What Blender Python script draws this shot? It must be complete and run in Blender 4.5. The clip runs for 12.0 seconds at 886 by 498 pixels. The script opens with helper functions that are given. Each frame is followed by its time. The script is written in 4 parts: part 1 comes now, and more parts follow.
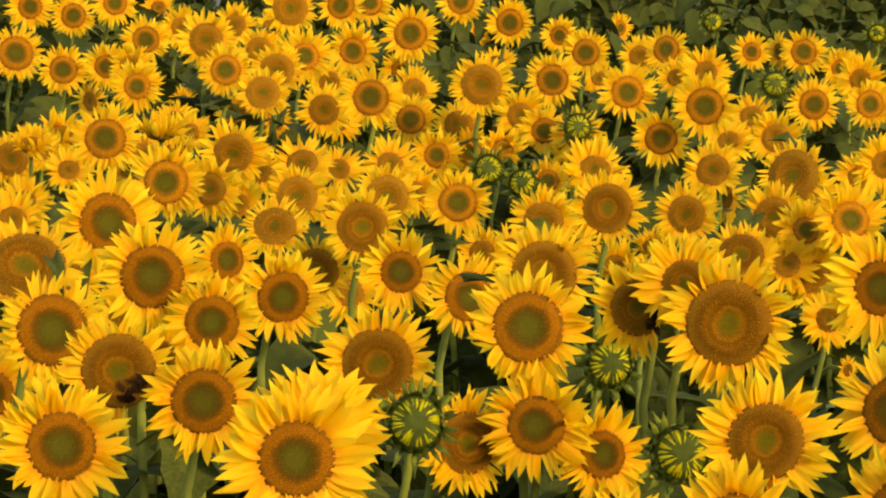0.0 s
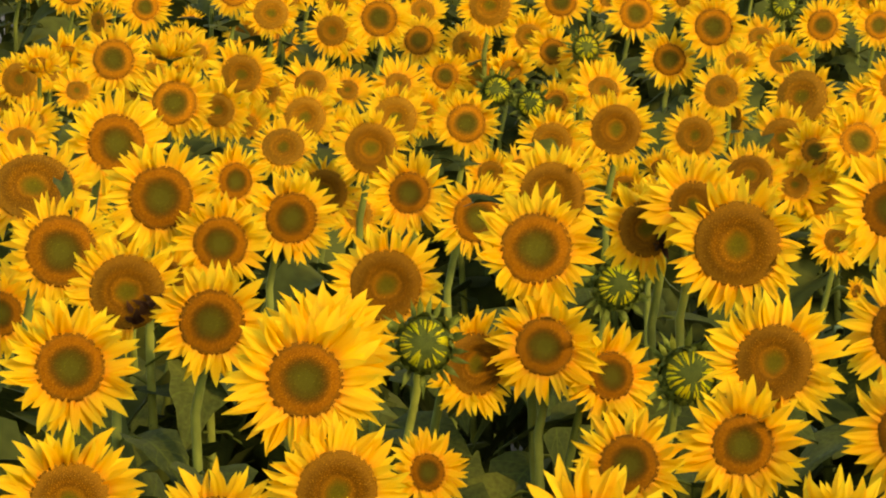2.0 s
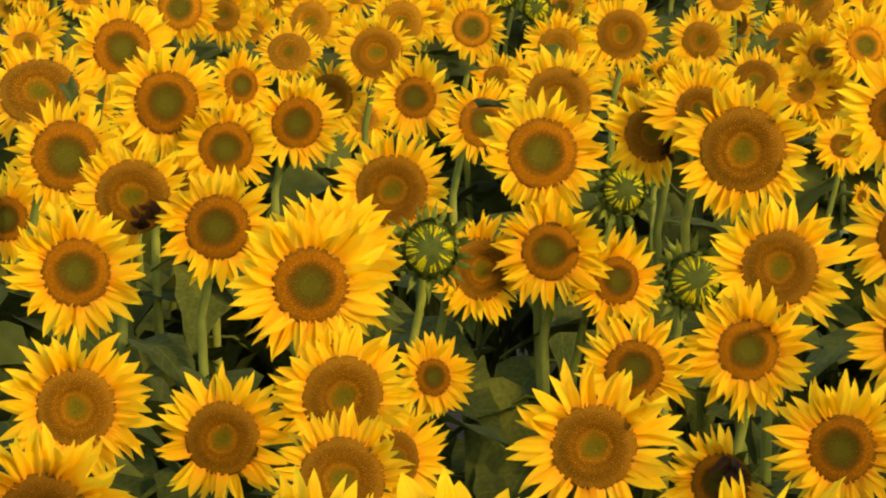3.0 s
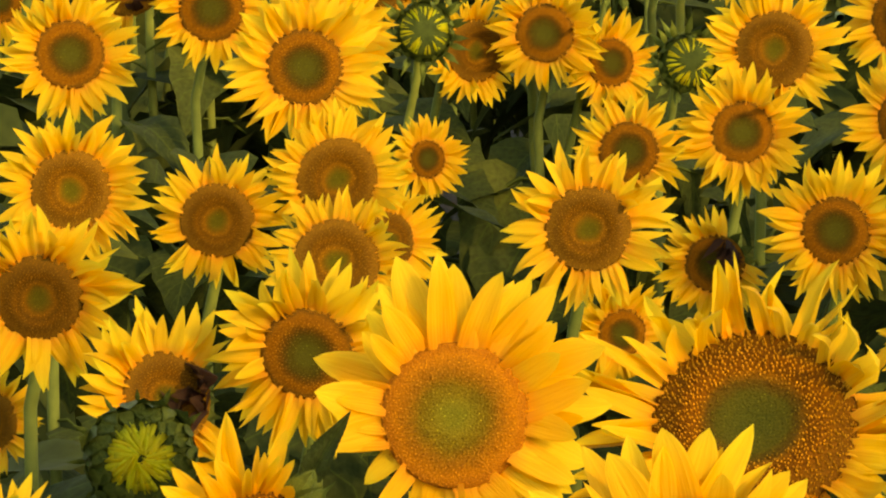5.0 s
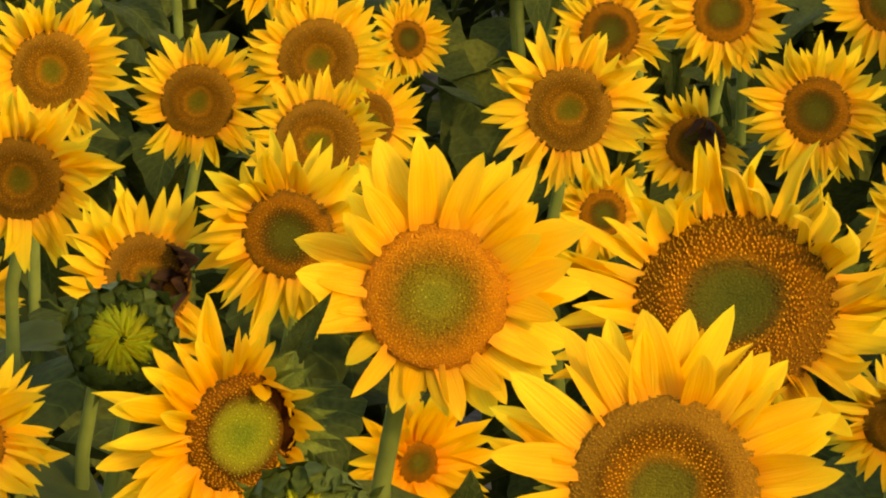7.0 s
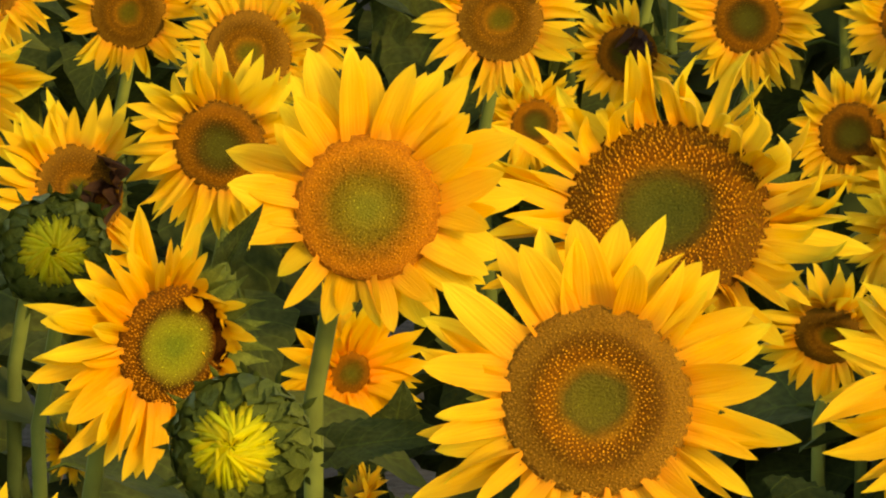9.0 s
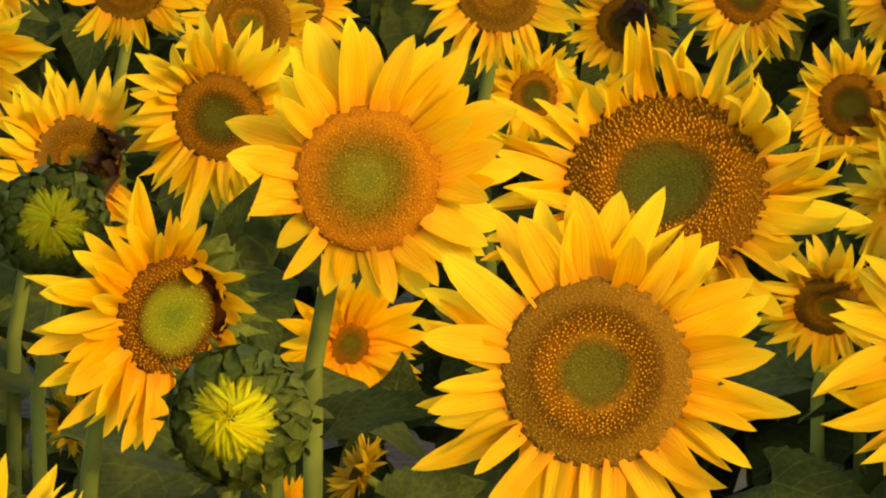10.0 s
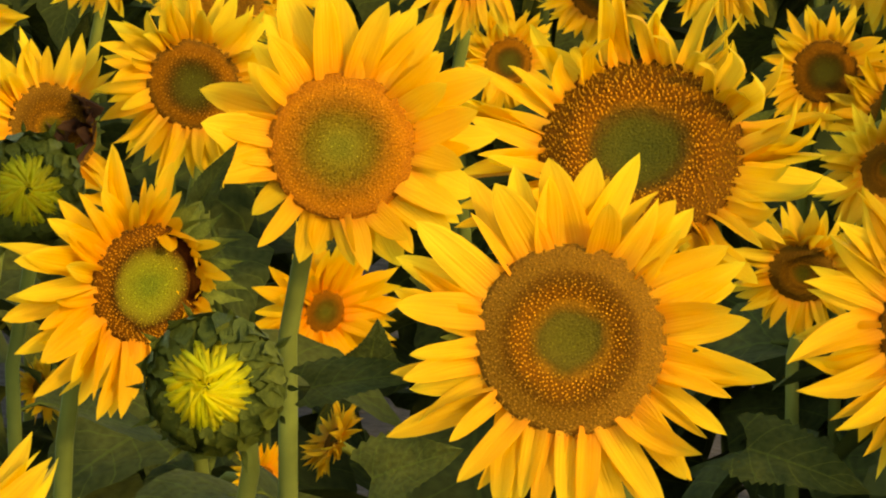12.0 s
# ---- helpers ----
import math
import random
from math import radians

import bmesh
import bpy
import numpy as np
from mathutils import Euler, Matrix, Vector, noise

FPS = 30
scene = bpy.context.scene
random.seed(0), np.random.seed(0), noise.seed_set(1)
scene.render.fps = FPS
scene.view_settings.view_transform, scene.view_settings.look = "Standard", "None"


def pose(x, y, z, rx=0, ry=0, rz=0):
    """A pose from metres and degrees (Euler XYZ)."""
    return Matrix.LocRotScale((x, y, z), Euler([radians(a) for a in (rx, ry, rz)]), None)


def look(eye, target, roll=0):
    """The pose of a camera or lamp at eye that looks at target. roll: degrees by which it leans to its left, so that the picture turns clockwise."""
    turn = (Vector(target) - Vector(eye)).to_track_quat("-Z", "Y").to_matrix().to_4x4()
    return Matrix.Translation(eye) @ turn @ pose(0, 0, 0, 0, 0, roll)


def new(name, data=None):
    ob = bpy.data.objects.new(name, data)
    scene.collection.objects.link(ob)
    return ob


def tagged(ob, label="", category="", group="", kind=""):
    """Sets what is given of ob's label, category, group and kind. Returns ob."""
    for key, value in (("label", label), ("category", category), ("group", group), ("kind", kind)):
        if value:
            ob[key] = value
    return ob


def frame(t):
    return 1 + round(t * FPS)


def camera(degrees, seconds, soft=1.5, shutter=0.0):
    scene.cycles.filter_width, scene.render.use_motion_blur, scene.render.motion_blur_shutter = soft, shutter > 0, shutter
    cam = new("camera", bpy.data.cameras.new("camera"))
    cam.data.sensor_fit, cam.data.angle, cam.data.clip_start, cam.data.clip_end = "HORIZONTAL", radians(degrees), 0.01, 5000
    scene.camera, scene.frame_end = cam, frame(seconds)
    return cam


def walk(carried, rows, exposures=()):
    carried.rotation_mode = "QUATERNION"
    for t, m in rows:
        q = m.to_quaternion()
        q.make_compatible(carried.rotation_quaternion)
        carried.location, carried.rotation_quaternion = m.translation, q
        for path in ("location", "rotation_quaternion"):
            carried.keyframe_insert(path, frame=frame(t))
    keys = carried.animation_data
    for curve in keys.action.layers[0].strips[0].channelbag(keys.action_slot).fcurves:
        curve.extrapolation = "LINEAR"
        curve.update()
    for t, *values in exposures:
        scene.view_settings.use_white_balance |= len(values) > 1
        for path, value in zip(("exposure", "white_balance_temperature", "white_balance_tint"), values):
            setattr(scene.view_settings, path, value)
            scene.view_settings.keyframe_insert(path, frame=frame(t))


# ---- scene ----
cam = camera(12.0, 12.0, soft=2.1)
# seconds, eye height, turn and tilt in degrees: a long lens on a tripod, tilting down over the field
ROWS = [
    (0.0, 2.3000, 0.000, -5.440),
    (0.5, 2.3001, 0.042, -5.510),
    (1.0, 2.3002, 0.104, -5.705),
    (1.5, 2.3005, 0.115, -6.008),
    (2.0, 2.3009, 0.114, -6.518),
    (2.5, 2.3014, 0.160, -7.138),
    (3.0, 2.3019, 0.192, -7.818),
    (3.2, 2.3022, 0.184, -8.096),
    (4.8, 2.3042, 0.128, -10.568),
    (5.0, 2.3044, 0.115, -10.803),
    (5.5, 2.3048, 0.078, -11.294),
    (6.0, 2.3051, 0.048, -11.716),
    (6.5, 2.3054, 0.003, -12.062),
    (7.0, 2.3057, -0.149, -12.442),
    (7.2, 2.3059, -0.244, -12.608),
    (8.8, 2.3067, -1.083, -13.594),
    (9.0, 2.3067, -1.100, -13.674),
    (9.5, 2.3069, -1.099, -13.852),
    (10.0, 2.3071, -1.110, -14.070),
    (10.5, 2.3072, -1.220, -14.259),
    (11.0, 2.3073, -1.417, -14.384),
    (11.5, 2.3074, -1.499, -14.459),
    (12.0, 2.3074, -1.464, -14.521),
]
walk(cam, [(t, pose(0, 0, z, 90 + pitch, 0, yaw)) for t, z, yaw, pitch in ROWS])

# ---- light ----
SUN_ELEVATION, SUN_AZIMUTH = 25.0, 143.0   # degrees; azimuth clockwise from +y: behind the camera, to its right
world = bpy.data.worlds.new("sky")
scene.world = world
world.use_nodes = True
wn = world.node_tree.nodes
sky = wn.new("ShaderNodeTexSky")
sky.sky_type, sky.sun_disc = "NISHITA", False
sky.sun_elevation, sky.sun_rotation = radians(SUN_ELEVATION), radians(SUN_AZIMUTH)
wn["Background"].inputs["Strength"].default_value = 0.24
world.node_tree.links.new(sky.outputs[0], wn["Background"].inputs["Color"])
sun = new("sun", bpy.data.lights.new("sun", "SUN"))
sun.data.energy, sun.data.angle, sun.data.color = 1.65, radians(3.0), (1.0, 0.80, 0.46)
sa, se = radians(SUN_AZIMUTH), radians(SUN_ELEVATION)
sun.matrix_world = look((0, 0, 0), (-math.sin(sa) * math.cos(se), -math.cos(sa) * math.cos(se), -math.sin(se)))
scene.view_settings.exposure = 1.17
scene.view_settings.use_white_balance = True
scene.view_settings.white_balance_temperature = 9200


# ---- materials ----
class Nodes:
    """A small helper round one material's node tree."""

    def __init__(self, name):
        self.mat = bpy.data.materials.new(name)
        self.mat.use_nodes = True
        self.tree = self.mat.node_tree
        self.bsdf = self.tree.nodes["Principled BSDF"]
        self.out = self.tree.nodes["Material Output"]

    def add(self, kind, **values):
        node = self.tree.nodes.new(kind)
        for key, value in values.items():
            node.inputs[key].default_value = value
        return node

    def link(self, a, b):
        self.tree.links.new(a, b)

    def ramp(self, source, stops):
        node = self.tree.nodes.new("ShaderNodeValToRGB")
        e = node.color_ramp.elements
        while len(e) < len(stops):
            e.new(0.5)
        for el, (at, col) in zip(e, stops):
            el.position, el.color = at, (*col, 1)
        self.link(source, node.inputs["Fac"])
        return node.outputs["Color"]

    def maths(self, op, a, b=0.5):
        node = self.tree.nodes.new("ShaderNodeMath")
        node.operation = op
        for i, v in enumerate((a, b)):
            if isinstance(v, (int, float)):
                node.inputs[i].default_value = v
            else:
                self.link(v, node.inputs[i])
        return node.outputs[0]

    def mix(self, fac, a, b, blend="MIX"):
        node = self.tree.nodes.new("ShaderNodeMix")
        node.data_type, node.blend_type = "RGBA", blend
        for i, v in ((0, fac), (6, a), (7, b)):
            if isinstance(v, (int, float)):
                node.inputs[i].default_value = v
            elif isinstance(v, tuple):
                node.inputs[i].default_value = (*v, 1)
            else:
                self.link(v, node.inputs[i])
        return node.outputs[2]

    def coords(self, which="Object"):
        return self.tree.nodes.new("ShaderNodeTexCoord").outputs[which]

    def mapped(self, vec, scale):
        node = self.tree.nodes.new("ShaderNodeMapping")
        node.inputs["Scale"].default_value = scale
        self.link(vec, node.inputs["Vector"])
        return node.outputs[0]

    def noise(self, vec, scale, detail=3.0):
        node = self.add("ShaderNodeTexNoise", Scale=scale, Detail=detail)
        self.link(vec, node.inputs["Vector"])
        return node.outputs["Fac"]

    def chance(self):
        """One number a piece: by object, and by island where pieces are joined."""
        a = self.tree.nodes.new("ShaderNodeObjectInfo").outputs["Random"]
        b = self.tree.nodes.new("ShaderNodeNewGeometry").outputs["Random Per Island"]
        return self.maths("FRACT", self.maths("ADD", a, b))

    def bump(self, height, strength, distance):
        node = self.add("ShaderNodeBump", Strength=strength, Distance=distance)
        self.link(height, node.inputs["Height"])
        self.link(node.outputs[0], self.bsdf.inputs["Normal"])

    def translucent(self, color, share):
        tr = self.tree.nodes.new("ShaderNodeBsdfTranslucent")
        if isinstance(color, tuple):
            tr.inputs["Color"].default_value = (*color, 1)
        else:
            self.link(color, tr.inputs["Color"])
        mx = self.add("ShaderNodeMixShader", Fac=share)
        self.link(self.bsdf.outputs[0], mx.inputs[1])
        self.link(tr.outputs[0], mx.inputs[2])
        self.link(mx.outputs[0], self.out.inputs["Surface"])


def petal_material(name, base, middle, tip, dry):
    m = Nodes(name)
    uv = m.coords("UV")
    sep = m.tree.nodes.new("ShaderNodeSeparateXYZ")
    m.link(uv, sep.inputs[0])
    along = m.ramp(sep.outputs[0], [(0.0, base), (0.30, middle), (0.65, middle), (1.0, tip)])
    hue = m.ramp(m.chance(), [(0.0, (1.0, 0.88, 0.85)), (0.5, (0.97, 0.97, 1.0)), (1.0, (0.98, 1.08, 1.1))])
    col = m.mix(1.0, along, hue, "MULTIPLY")
    veins = m.noise(m.mapped(uv, (0.8, 13.0, 1.0)), 1.0, 2.0)
    streak = m.ramp(veins, [(0.36, (0.84, 0.72, 0.6)), (0.56, (1.0, 1.0, 1.0))])
    col = m.mix(0.42, col, streak, "MULTIPLY")
    spots = m.noise(m.mapped(uv, (5.0, 4.0, 1.0)), 1.0, 4.0)
    col = m.mix(m.ramp(spots, [(0.66, (0, 0, 0)), (0.80, (0.5, 0.5, 0.5))]), col, dry)
    m.link(col, m.bsdf.inputs["Base Color"])
    m.bsdf.inputs["Roughness"].default_value = 0.6
    m.bsdf.inputs["Specular IOR Level"].default_value = 0.12
    m.bump(veins, 0.55, 0.004)
    m.translucent(col, 0.54)
    return m.mat


def disc_material(name, stops):
    """Seed disc: colour runs from the green heart to the brown rim; the coordinate is 1 at the rim."""
    m = Nodes(name)
    ob = m.coords()
    length = m.tree.nodes.new("ShaderNodeVectorMath")
    length.operation = "LENGTH"
    m.link(m.mapped(ob, (1.0, 1.0, 0.0)), length.inputs[0])
    wobble = m.maths("MULTIPLY", m.maths("SUBTRACT", m.noise(ob, 2.6, 2.0), 0.5), 0.24)
    rad = m.maths("ADD", length.outputs["Value"], wobble)
    col = m.ramp(rad, stops)
    grain = m.noise(ob, 42.0, 2.0)
    col = m.mix(0.55, col, m.ramp(grain, [(0.34, (0.62, 0.58, 0.55)), (0.62, (1.25, 1.22, 1.2))]), "MULTIPLY")
    one = m.ramp(m.tree.nodes.new("ShaderNodeNewGeometry").outputs["Random Per Island"], [(0, (0.72, 0.68, 0.65)), (1, (1.2, 1.22, 1.2))])
    col = m.mix(0.6, col, one, "MULTIPLY")
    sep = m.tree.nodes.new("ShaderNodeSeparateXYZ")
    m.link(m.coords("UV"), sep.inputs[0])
    # UV x: amber floret tips; brown bases darkened further for shade in the pits
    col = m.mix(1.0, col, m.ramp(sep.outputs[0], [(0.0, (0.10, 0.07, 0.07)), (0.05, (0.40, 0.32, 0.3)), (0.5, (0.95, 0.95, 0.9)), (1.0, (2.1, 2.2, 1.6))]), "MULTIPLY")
    tone = m.ramp(m.tree.nodes.new("ShaderNodeObjectInfo").outputs["Random"], [(0, (0.8, 0.78, 0.8)), (1, (1.12, 1.1, 1.1))])
    col = m.mix(1.0, col, tone, "MULTIPLY")
    m.link(col, m.bsdf.inputs["Base Color"])
    m.bsdf.inputs["Roughness"].default_value = 0.95
    m.bsdf.inputs["Specular IOR Level"].default_value = 0.03
    m.bump(grain, 0.7, 0.003)
    return m.mat


def green_material(name, dark, light, share, rough=0.6, veined=False):
    m = Nodes(name)
    ob = m.coords()
    big = m.noise(ob, 3.0, 3.0)
    col = m.ramp(big, [(0.3, dark), (0.7, light)])
    one = m.ramp(m.chance(), [(0, (0.7, 0.72, 0.7)), (0.7, (1.05, 1.0, 1.0)), (1, (1.35, 1.2, 1.0))])
    col = m.mix(1.0, col, one, "MULTIPLY")
    fine = m.noise(ob, 24.0, 4.0)
    col = m.mix(0.5, col, m.ramp(fine, [(0.35, (0.6, 0.6, 0.6)), (0.65, (1.25, 1.25, 1.2))]), "MULTIPLY")
    if veined:
        sep = m.tree.nodes.new("ShaderNodeSeparateXYZ")
        m.link(m.coords("UV"), sep.inputs[0])
        off = m.maths("ABSOLUTE", m.maths("SUBTRACT", sep.outputs[1], 0.5))
        rib = m.maths("LESS_THAN", off, 0.018)
        side = m.maths("FRACT", m.maths("SUBTRACT", m.maths("MULTIPLY", sep.outputs[0], 6.0), m.maths("MULTIPLY", off, 3.2)))
        lines = m.maths("MAXIMUM", rib, m.maths("LESS_THAN", side, 0.07))
        col = m.mix(m.maths("MULTIPLY", lines, 0.32), col, (0.085, 0.110, 0.015))
    m.link(col, m.bsdf.inputs["Base Color"])
    m.bsdf.inputs["Roughness"].default_value = rough
    m.bsdf.inputs["Specular IOR Level"].default_value = 0.05
    m.bump(fine, 0.5, 0.004)
    if share:
        m.translucent(col, share)
    return m.mat


YELLOW = petal_material("petal_yellow", (0.81, 0.326, 0.024), (0.78, 0.430, 0.025), (0.75, 0.500, 0.030), (0.50, 0.22, 0.01))
FIELD = petal_material("petal_lemon_tipped", (0.81, 0.362, 0.030), (0.77, 0.460, 0.028), (0.73, 0.525, 0.032), (0.50, 0.24, 0.01))
# near-black petals that stand in for shadows cast on some discs
SHADOW_PETAL = petal_material("petal_shadow_dark", (0.040, 0.018, 0.012), (0.055, 0.026, 0.014), (0.085, 0.040, 0.014), (0.03, 0.015, 0.01))
ORANGE = petal_material("petal_orange", (0.86, 0.31, 0.020), (0.84, 0.44, 0.022), (0.80, 0.52, 0.026), (0.45, 0.18, 0.01))
LEMON = petal_material("petal_unopened", (0.36, 0.36, 0.020), (0.66, 0.60, 0.030), (0.80, 0.70, 0.040), (0.55, 0.48, 0.01))
GREENHEART, AMBER, RUST, UMBER = (0.066, 0.062, 0.008), (0.36, 0.160, 0.015), (0.30, 0.125, 0.013), (0.195, 0.094, 0.012)
DISC = {
    "young": disc_material("disc_green_centred", [(0.20, GREENHEART), (0.42, (0.082, 0.064, 0.008)), (0.56, (0.15, 0.072, 0.009)), (0.70, (0.32, 0.132, 0.011)), (0.82, (0.28, 0.112, 0.010)), (0.92, (0.165, 0.076, 0.009)), (1.0, (0.195, 0.090, 0.010))]),
    "mature": disc_material("disc_brown", [(0.12, (0.080, 0.068, 0.006)), (0.25, (0.120, 0.074, 0.007)), (0.36, (0.240, 0.104, 0.009)), (0.46, (0.165, 0.076, 0.008)), (0.55, (0.225, 0.100, 0.009)), (0.66, (0.180, 0.086, 0.009)), (0.76, (0.200, 0.098, 0.011)), (1.0, (0.215, 0.106, 0.012))]),
    "fresh": disc_material("disc_yellow_green", [(0.10, (0.118, 0.110, 0.012)), (0.44, (0.175, 0.122, 0.012)), (0.62, (0.31, 0.140, 0.014)), (0.80, (0.40, 0.155, 0.013)), (0.92, (0.34, 0.122, 0.011)), (1.0, (0.36, 0.130, 0.012))]),
    "green": disc_material("disc_lime", [(0.10, (0.120, 0.155, 0.015)), (0.34, (0.18, 0.19, 0.016)), (0.54, (0.19, 0.170, 0.016)), (0.67, (0.12, 0.055, 0.008)), (0.78, AMBER), (0.92, RUST), (1.0, UMBER)]),
    "wide": disc_material("disc_broad_brown", [(0.10, (0.080, 0.070, 0.008)), (0.29, (0.088, 0.072, 0.009)), (0.37, (0.17, 0.085, 0.009)), (0.45, (0.33, 0.150, 0.014)), (0.56, (0.31, 0.138, 0.013)), (0.66, (0.225, 0.112, 0.012)), (1.0, (0.265, 0.136, 0.016))]),
    "ruffled": disc_material("disc_dark_hearted", [(0.10, (0.052, 0.056, 0.008)), (0.34, (0.066, 0.062, 0.008)), (0.45, (0.11, 0.062, 0.008)), (0.54, (0.36, 0.155, 0.014)), (0.70, (0.33, 0.140, 0.013)), (0.80, (0.30, 0.142, 0.013)), (1.0, (0.29, 0.142, 0.014))]),
}
DISC["orange"] = DISC["fresh"]
LEAF = green_material("leaf_green", (0.028, 0.039, 0.009), (0.054, 0.065, 0.014), 0.16, 0.8, veined=True)
STEM = green_material("stem_green", (0.074, 0.096, 0.018), (0.12, 0.145, 0.030), 0.0)
BRACT = green_material("bract_green", (0.036, 0.052, 0.009), (0.072, 0.092, 0.016), 0.14)


SEPAL = green_material("sepal_green", (0.070, 0.094, 0.015), (0.125, 0.155, 0.028), 0.18)


def soil_material():
    m = Nodes("soil")
    ob = m.coords()
    col = m.ramp(m.noise(ob, 1.3, 6.0), [(0.3, (0.028, 0.022, 0.016)), (0.7, (0.050, 0.040, 0.030))])
    fine = m.noise(ob, 30.0, 5.0)
    col = m.mix(0.6, col, m.ramp(fine, [(0.3, (0.5, 0.5, 0.5)), (0.7, (1.3, 1.3, 1.3))]), "MULTIPLY")
    m.link(col, m.bsdf.inputs["Base Color"])
    m.bsdf.inputs["Roughness"].default_value = 0.95
    m.bump(fine, 0.8, 0.02)
    return m.mat


SOIL = soil_material()

# ---- shapes ----
rng = random.Random(7)


def mesh_of(name, verts, faces, material, uvs=None):
    me = bpy.data.meshes.new(name)
    me.from_pydata(verts, [], faces)
    me.materials.append(material)
    me.shade_smooth()
    if uvs is not None:
        layer = me.uv_layers.new(name="UVMap")
        idx = np.zeros(len(me.loops), dtype=np.int32)
        me.loops.foreach_get("vertex_index", idx)
        layer.data.foreach_set("uv", np.asarray(uvs, dtype=np.float32)[idx].ravel())
    return me


def part(name, me, parent, m=None, label=""):
    ob = new(name, me)
    ob.parent = parent
    if m is not None:
        ob.matrix_basis = m
    if label:
        ob["label"] = label
    return ob


def petal_shape(curl, fold, twist, bend, width=0.30, wave=0.0, blunt=0.0):
    """Pointed petal, 1 long from the origin along x, about 48 triangles. blunt: how full it stays towards the tip."""
    steps = ((0.0, 1.0), (0.18, 1.08), (0.38, 1.05), (0.58, 0.91 + 0.10 * blunt), (0.76, 0.64 + 0.22 * blunt), (0.90, 0.30 + 0.26 * blunt), (1.0, 0.02))
    verts, faces, uvs = [], [], []
    for s, w in steps:
        for j in range(5):
            v = j / 2 - 1
            y = v * w * width / 2
            z = fold * (abs(v) - 0.45) * w * width + (0.016 * (1 if j % 2 else -1)) * w
            a = twist * s
            y, z = y * math.cos(a) - z * math.sin(a), y * math.sin(a) + z * math.cos(a)
            verts.append((s - 0.25 * abs(curl) * s ** 3, y + bend * s * s + 0.5 * wave * math.sin(5.5 * s), z + curl * s * s + wave * math.sin(7 * s)))
            uvs.append((s, v * 0.5 + 0.5))
    for i in range(6):
        for j in range(4):
            a = i * 5 + j
            faces.append((a, a + 5, a + 6, a + 1))
    return np.array(verts), faces, uvs


SHAPES = [petal_shape(c, f, t, b, w) for c, f, t, b, w in (
    (0.06, 0.10, 0.1, 0.03, 0.27), (0.18, 0.18, -0.3, -0.09, 0.24), (-0.10, 0.10, 0.3, 0.10, 0.28),
    (0.0, 0.28, 0.4, -0.13, 0.22), (-0.24, 0.16, -0.4, 0.07, 0.26), (0.24, 0.22, 0.5, 0.15, 0.24))]
CURLED = [petal_shape(c, f, t, b, w) for c, f, t, b, w in (
    (0.34, 0.45, 0.6, 0.18, 0.27), (0.26, 0.5, -0.7, -0.20, 0.25), (-0.30, 0.4, 0.8, 0.14, 0.25), (0.14, 0.5, -0.5, -0.26, 0.27))]
RUFFLED = [petal_shape(c, f, t, b, w, v, 0.5) for c, f, t, b, w, v in (
    (0.42, 0.45, 0.9, 0.24, 0.30, 0.04), (0.30, 0.55, -1.1, -0.28, 0.26, -0.06), (0.60, 0.35, 0.7, -0.16, 0.32, 0.05),
    (0.50, 0.50, -0.9, 0.36, 0.25, 0.06), (0.16, 0.60, 1.5, 0.18, 0.28, -0.06), (0.38, 0.45, -1.3, -0.36, 0.24, 0.05))]
BROAD = [petal_shape(c, f, t, b, w, 0.0, 0.45) for c, f, t, b, w in (
    (0.05, 0.10, 0.1, 0.03, 0.36), (0.14, 0.16, -0.15, -0.07, 0.31), (-0.08, 0.10, 0.2, 0.08, 0.38), (0.02, 0.22, -0.35, -0.10, 0.29), (-0.16, 0.14, 0.25, 0.05, 0.34))]
LONG = [petal_shape(c, f, t, b, w, v, 0.5) for c, f, t, b, w, v in (
    (0.05, 0.16, 0.2, 0.05, 0.30, 0.0), (-0.10, 0.20, -0.2, -0.06, 0.27, 0.01), (0.14, 0.14, 0.3, 0.10, 0.32, -0.01), (-0.16, 0.24, -0.4, -0.12, 0.25, 0.02),
    (0.0, 0.30, 0.5, -0.03, 0.28, 0.0), (0.10, 0.12, -0.1, 0.02, 0.34, 0.0))]


def petal_meshes(shapes, material):
    return [mesh_of("petal", [tuple(v) for v in vs], fs, material, us) for vs, fs, us in shapes]


PETALS = {"field": petal_meshes(SHAPES, FIELD), "field_curled": petal_meshes(CURLED, FIELD), "orange": petal_meshes(SHAPES, ORANGE), "curled": petal_meshes(CURLED, YELLOW), "shadow_petals": petal_meshes(SHAPES, SHADOW_PETAL), "ruffled": petal_meshes(RUFFLED, FIELD), "broad": petal_meshes(BROAD, YELLOW), "long": petal_meshes(LONG, YELLOW),
          "lemon": petal_meshes([petal_shape(c, 0.5, t, 0.03, 0.17) for c, t in ((0.2, 0.2), (0.35, -0.3), (0.1, 0.4))], LEMON)}


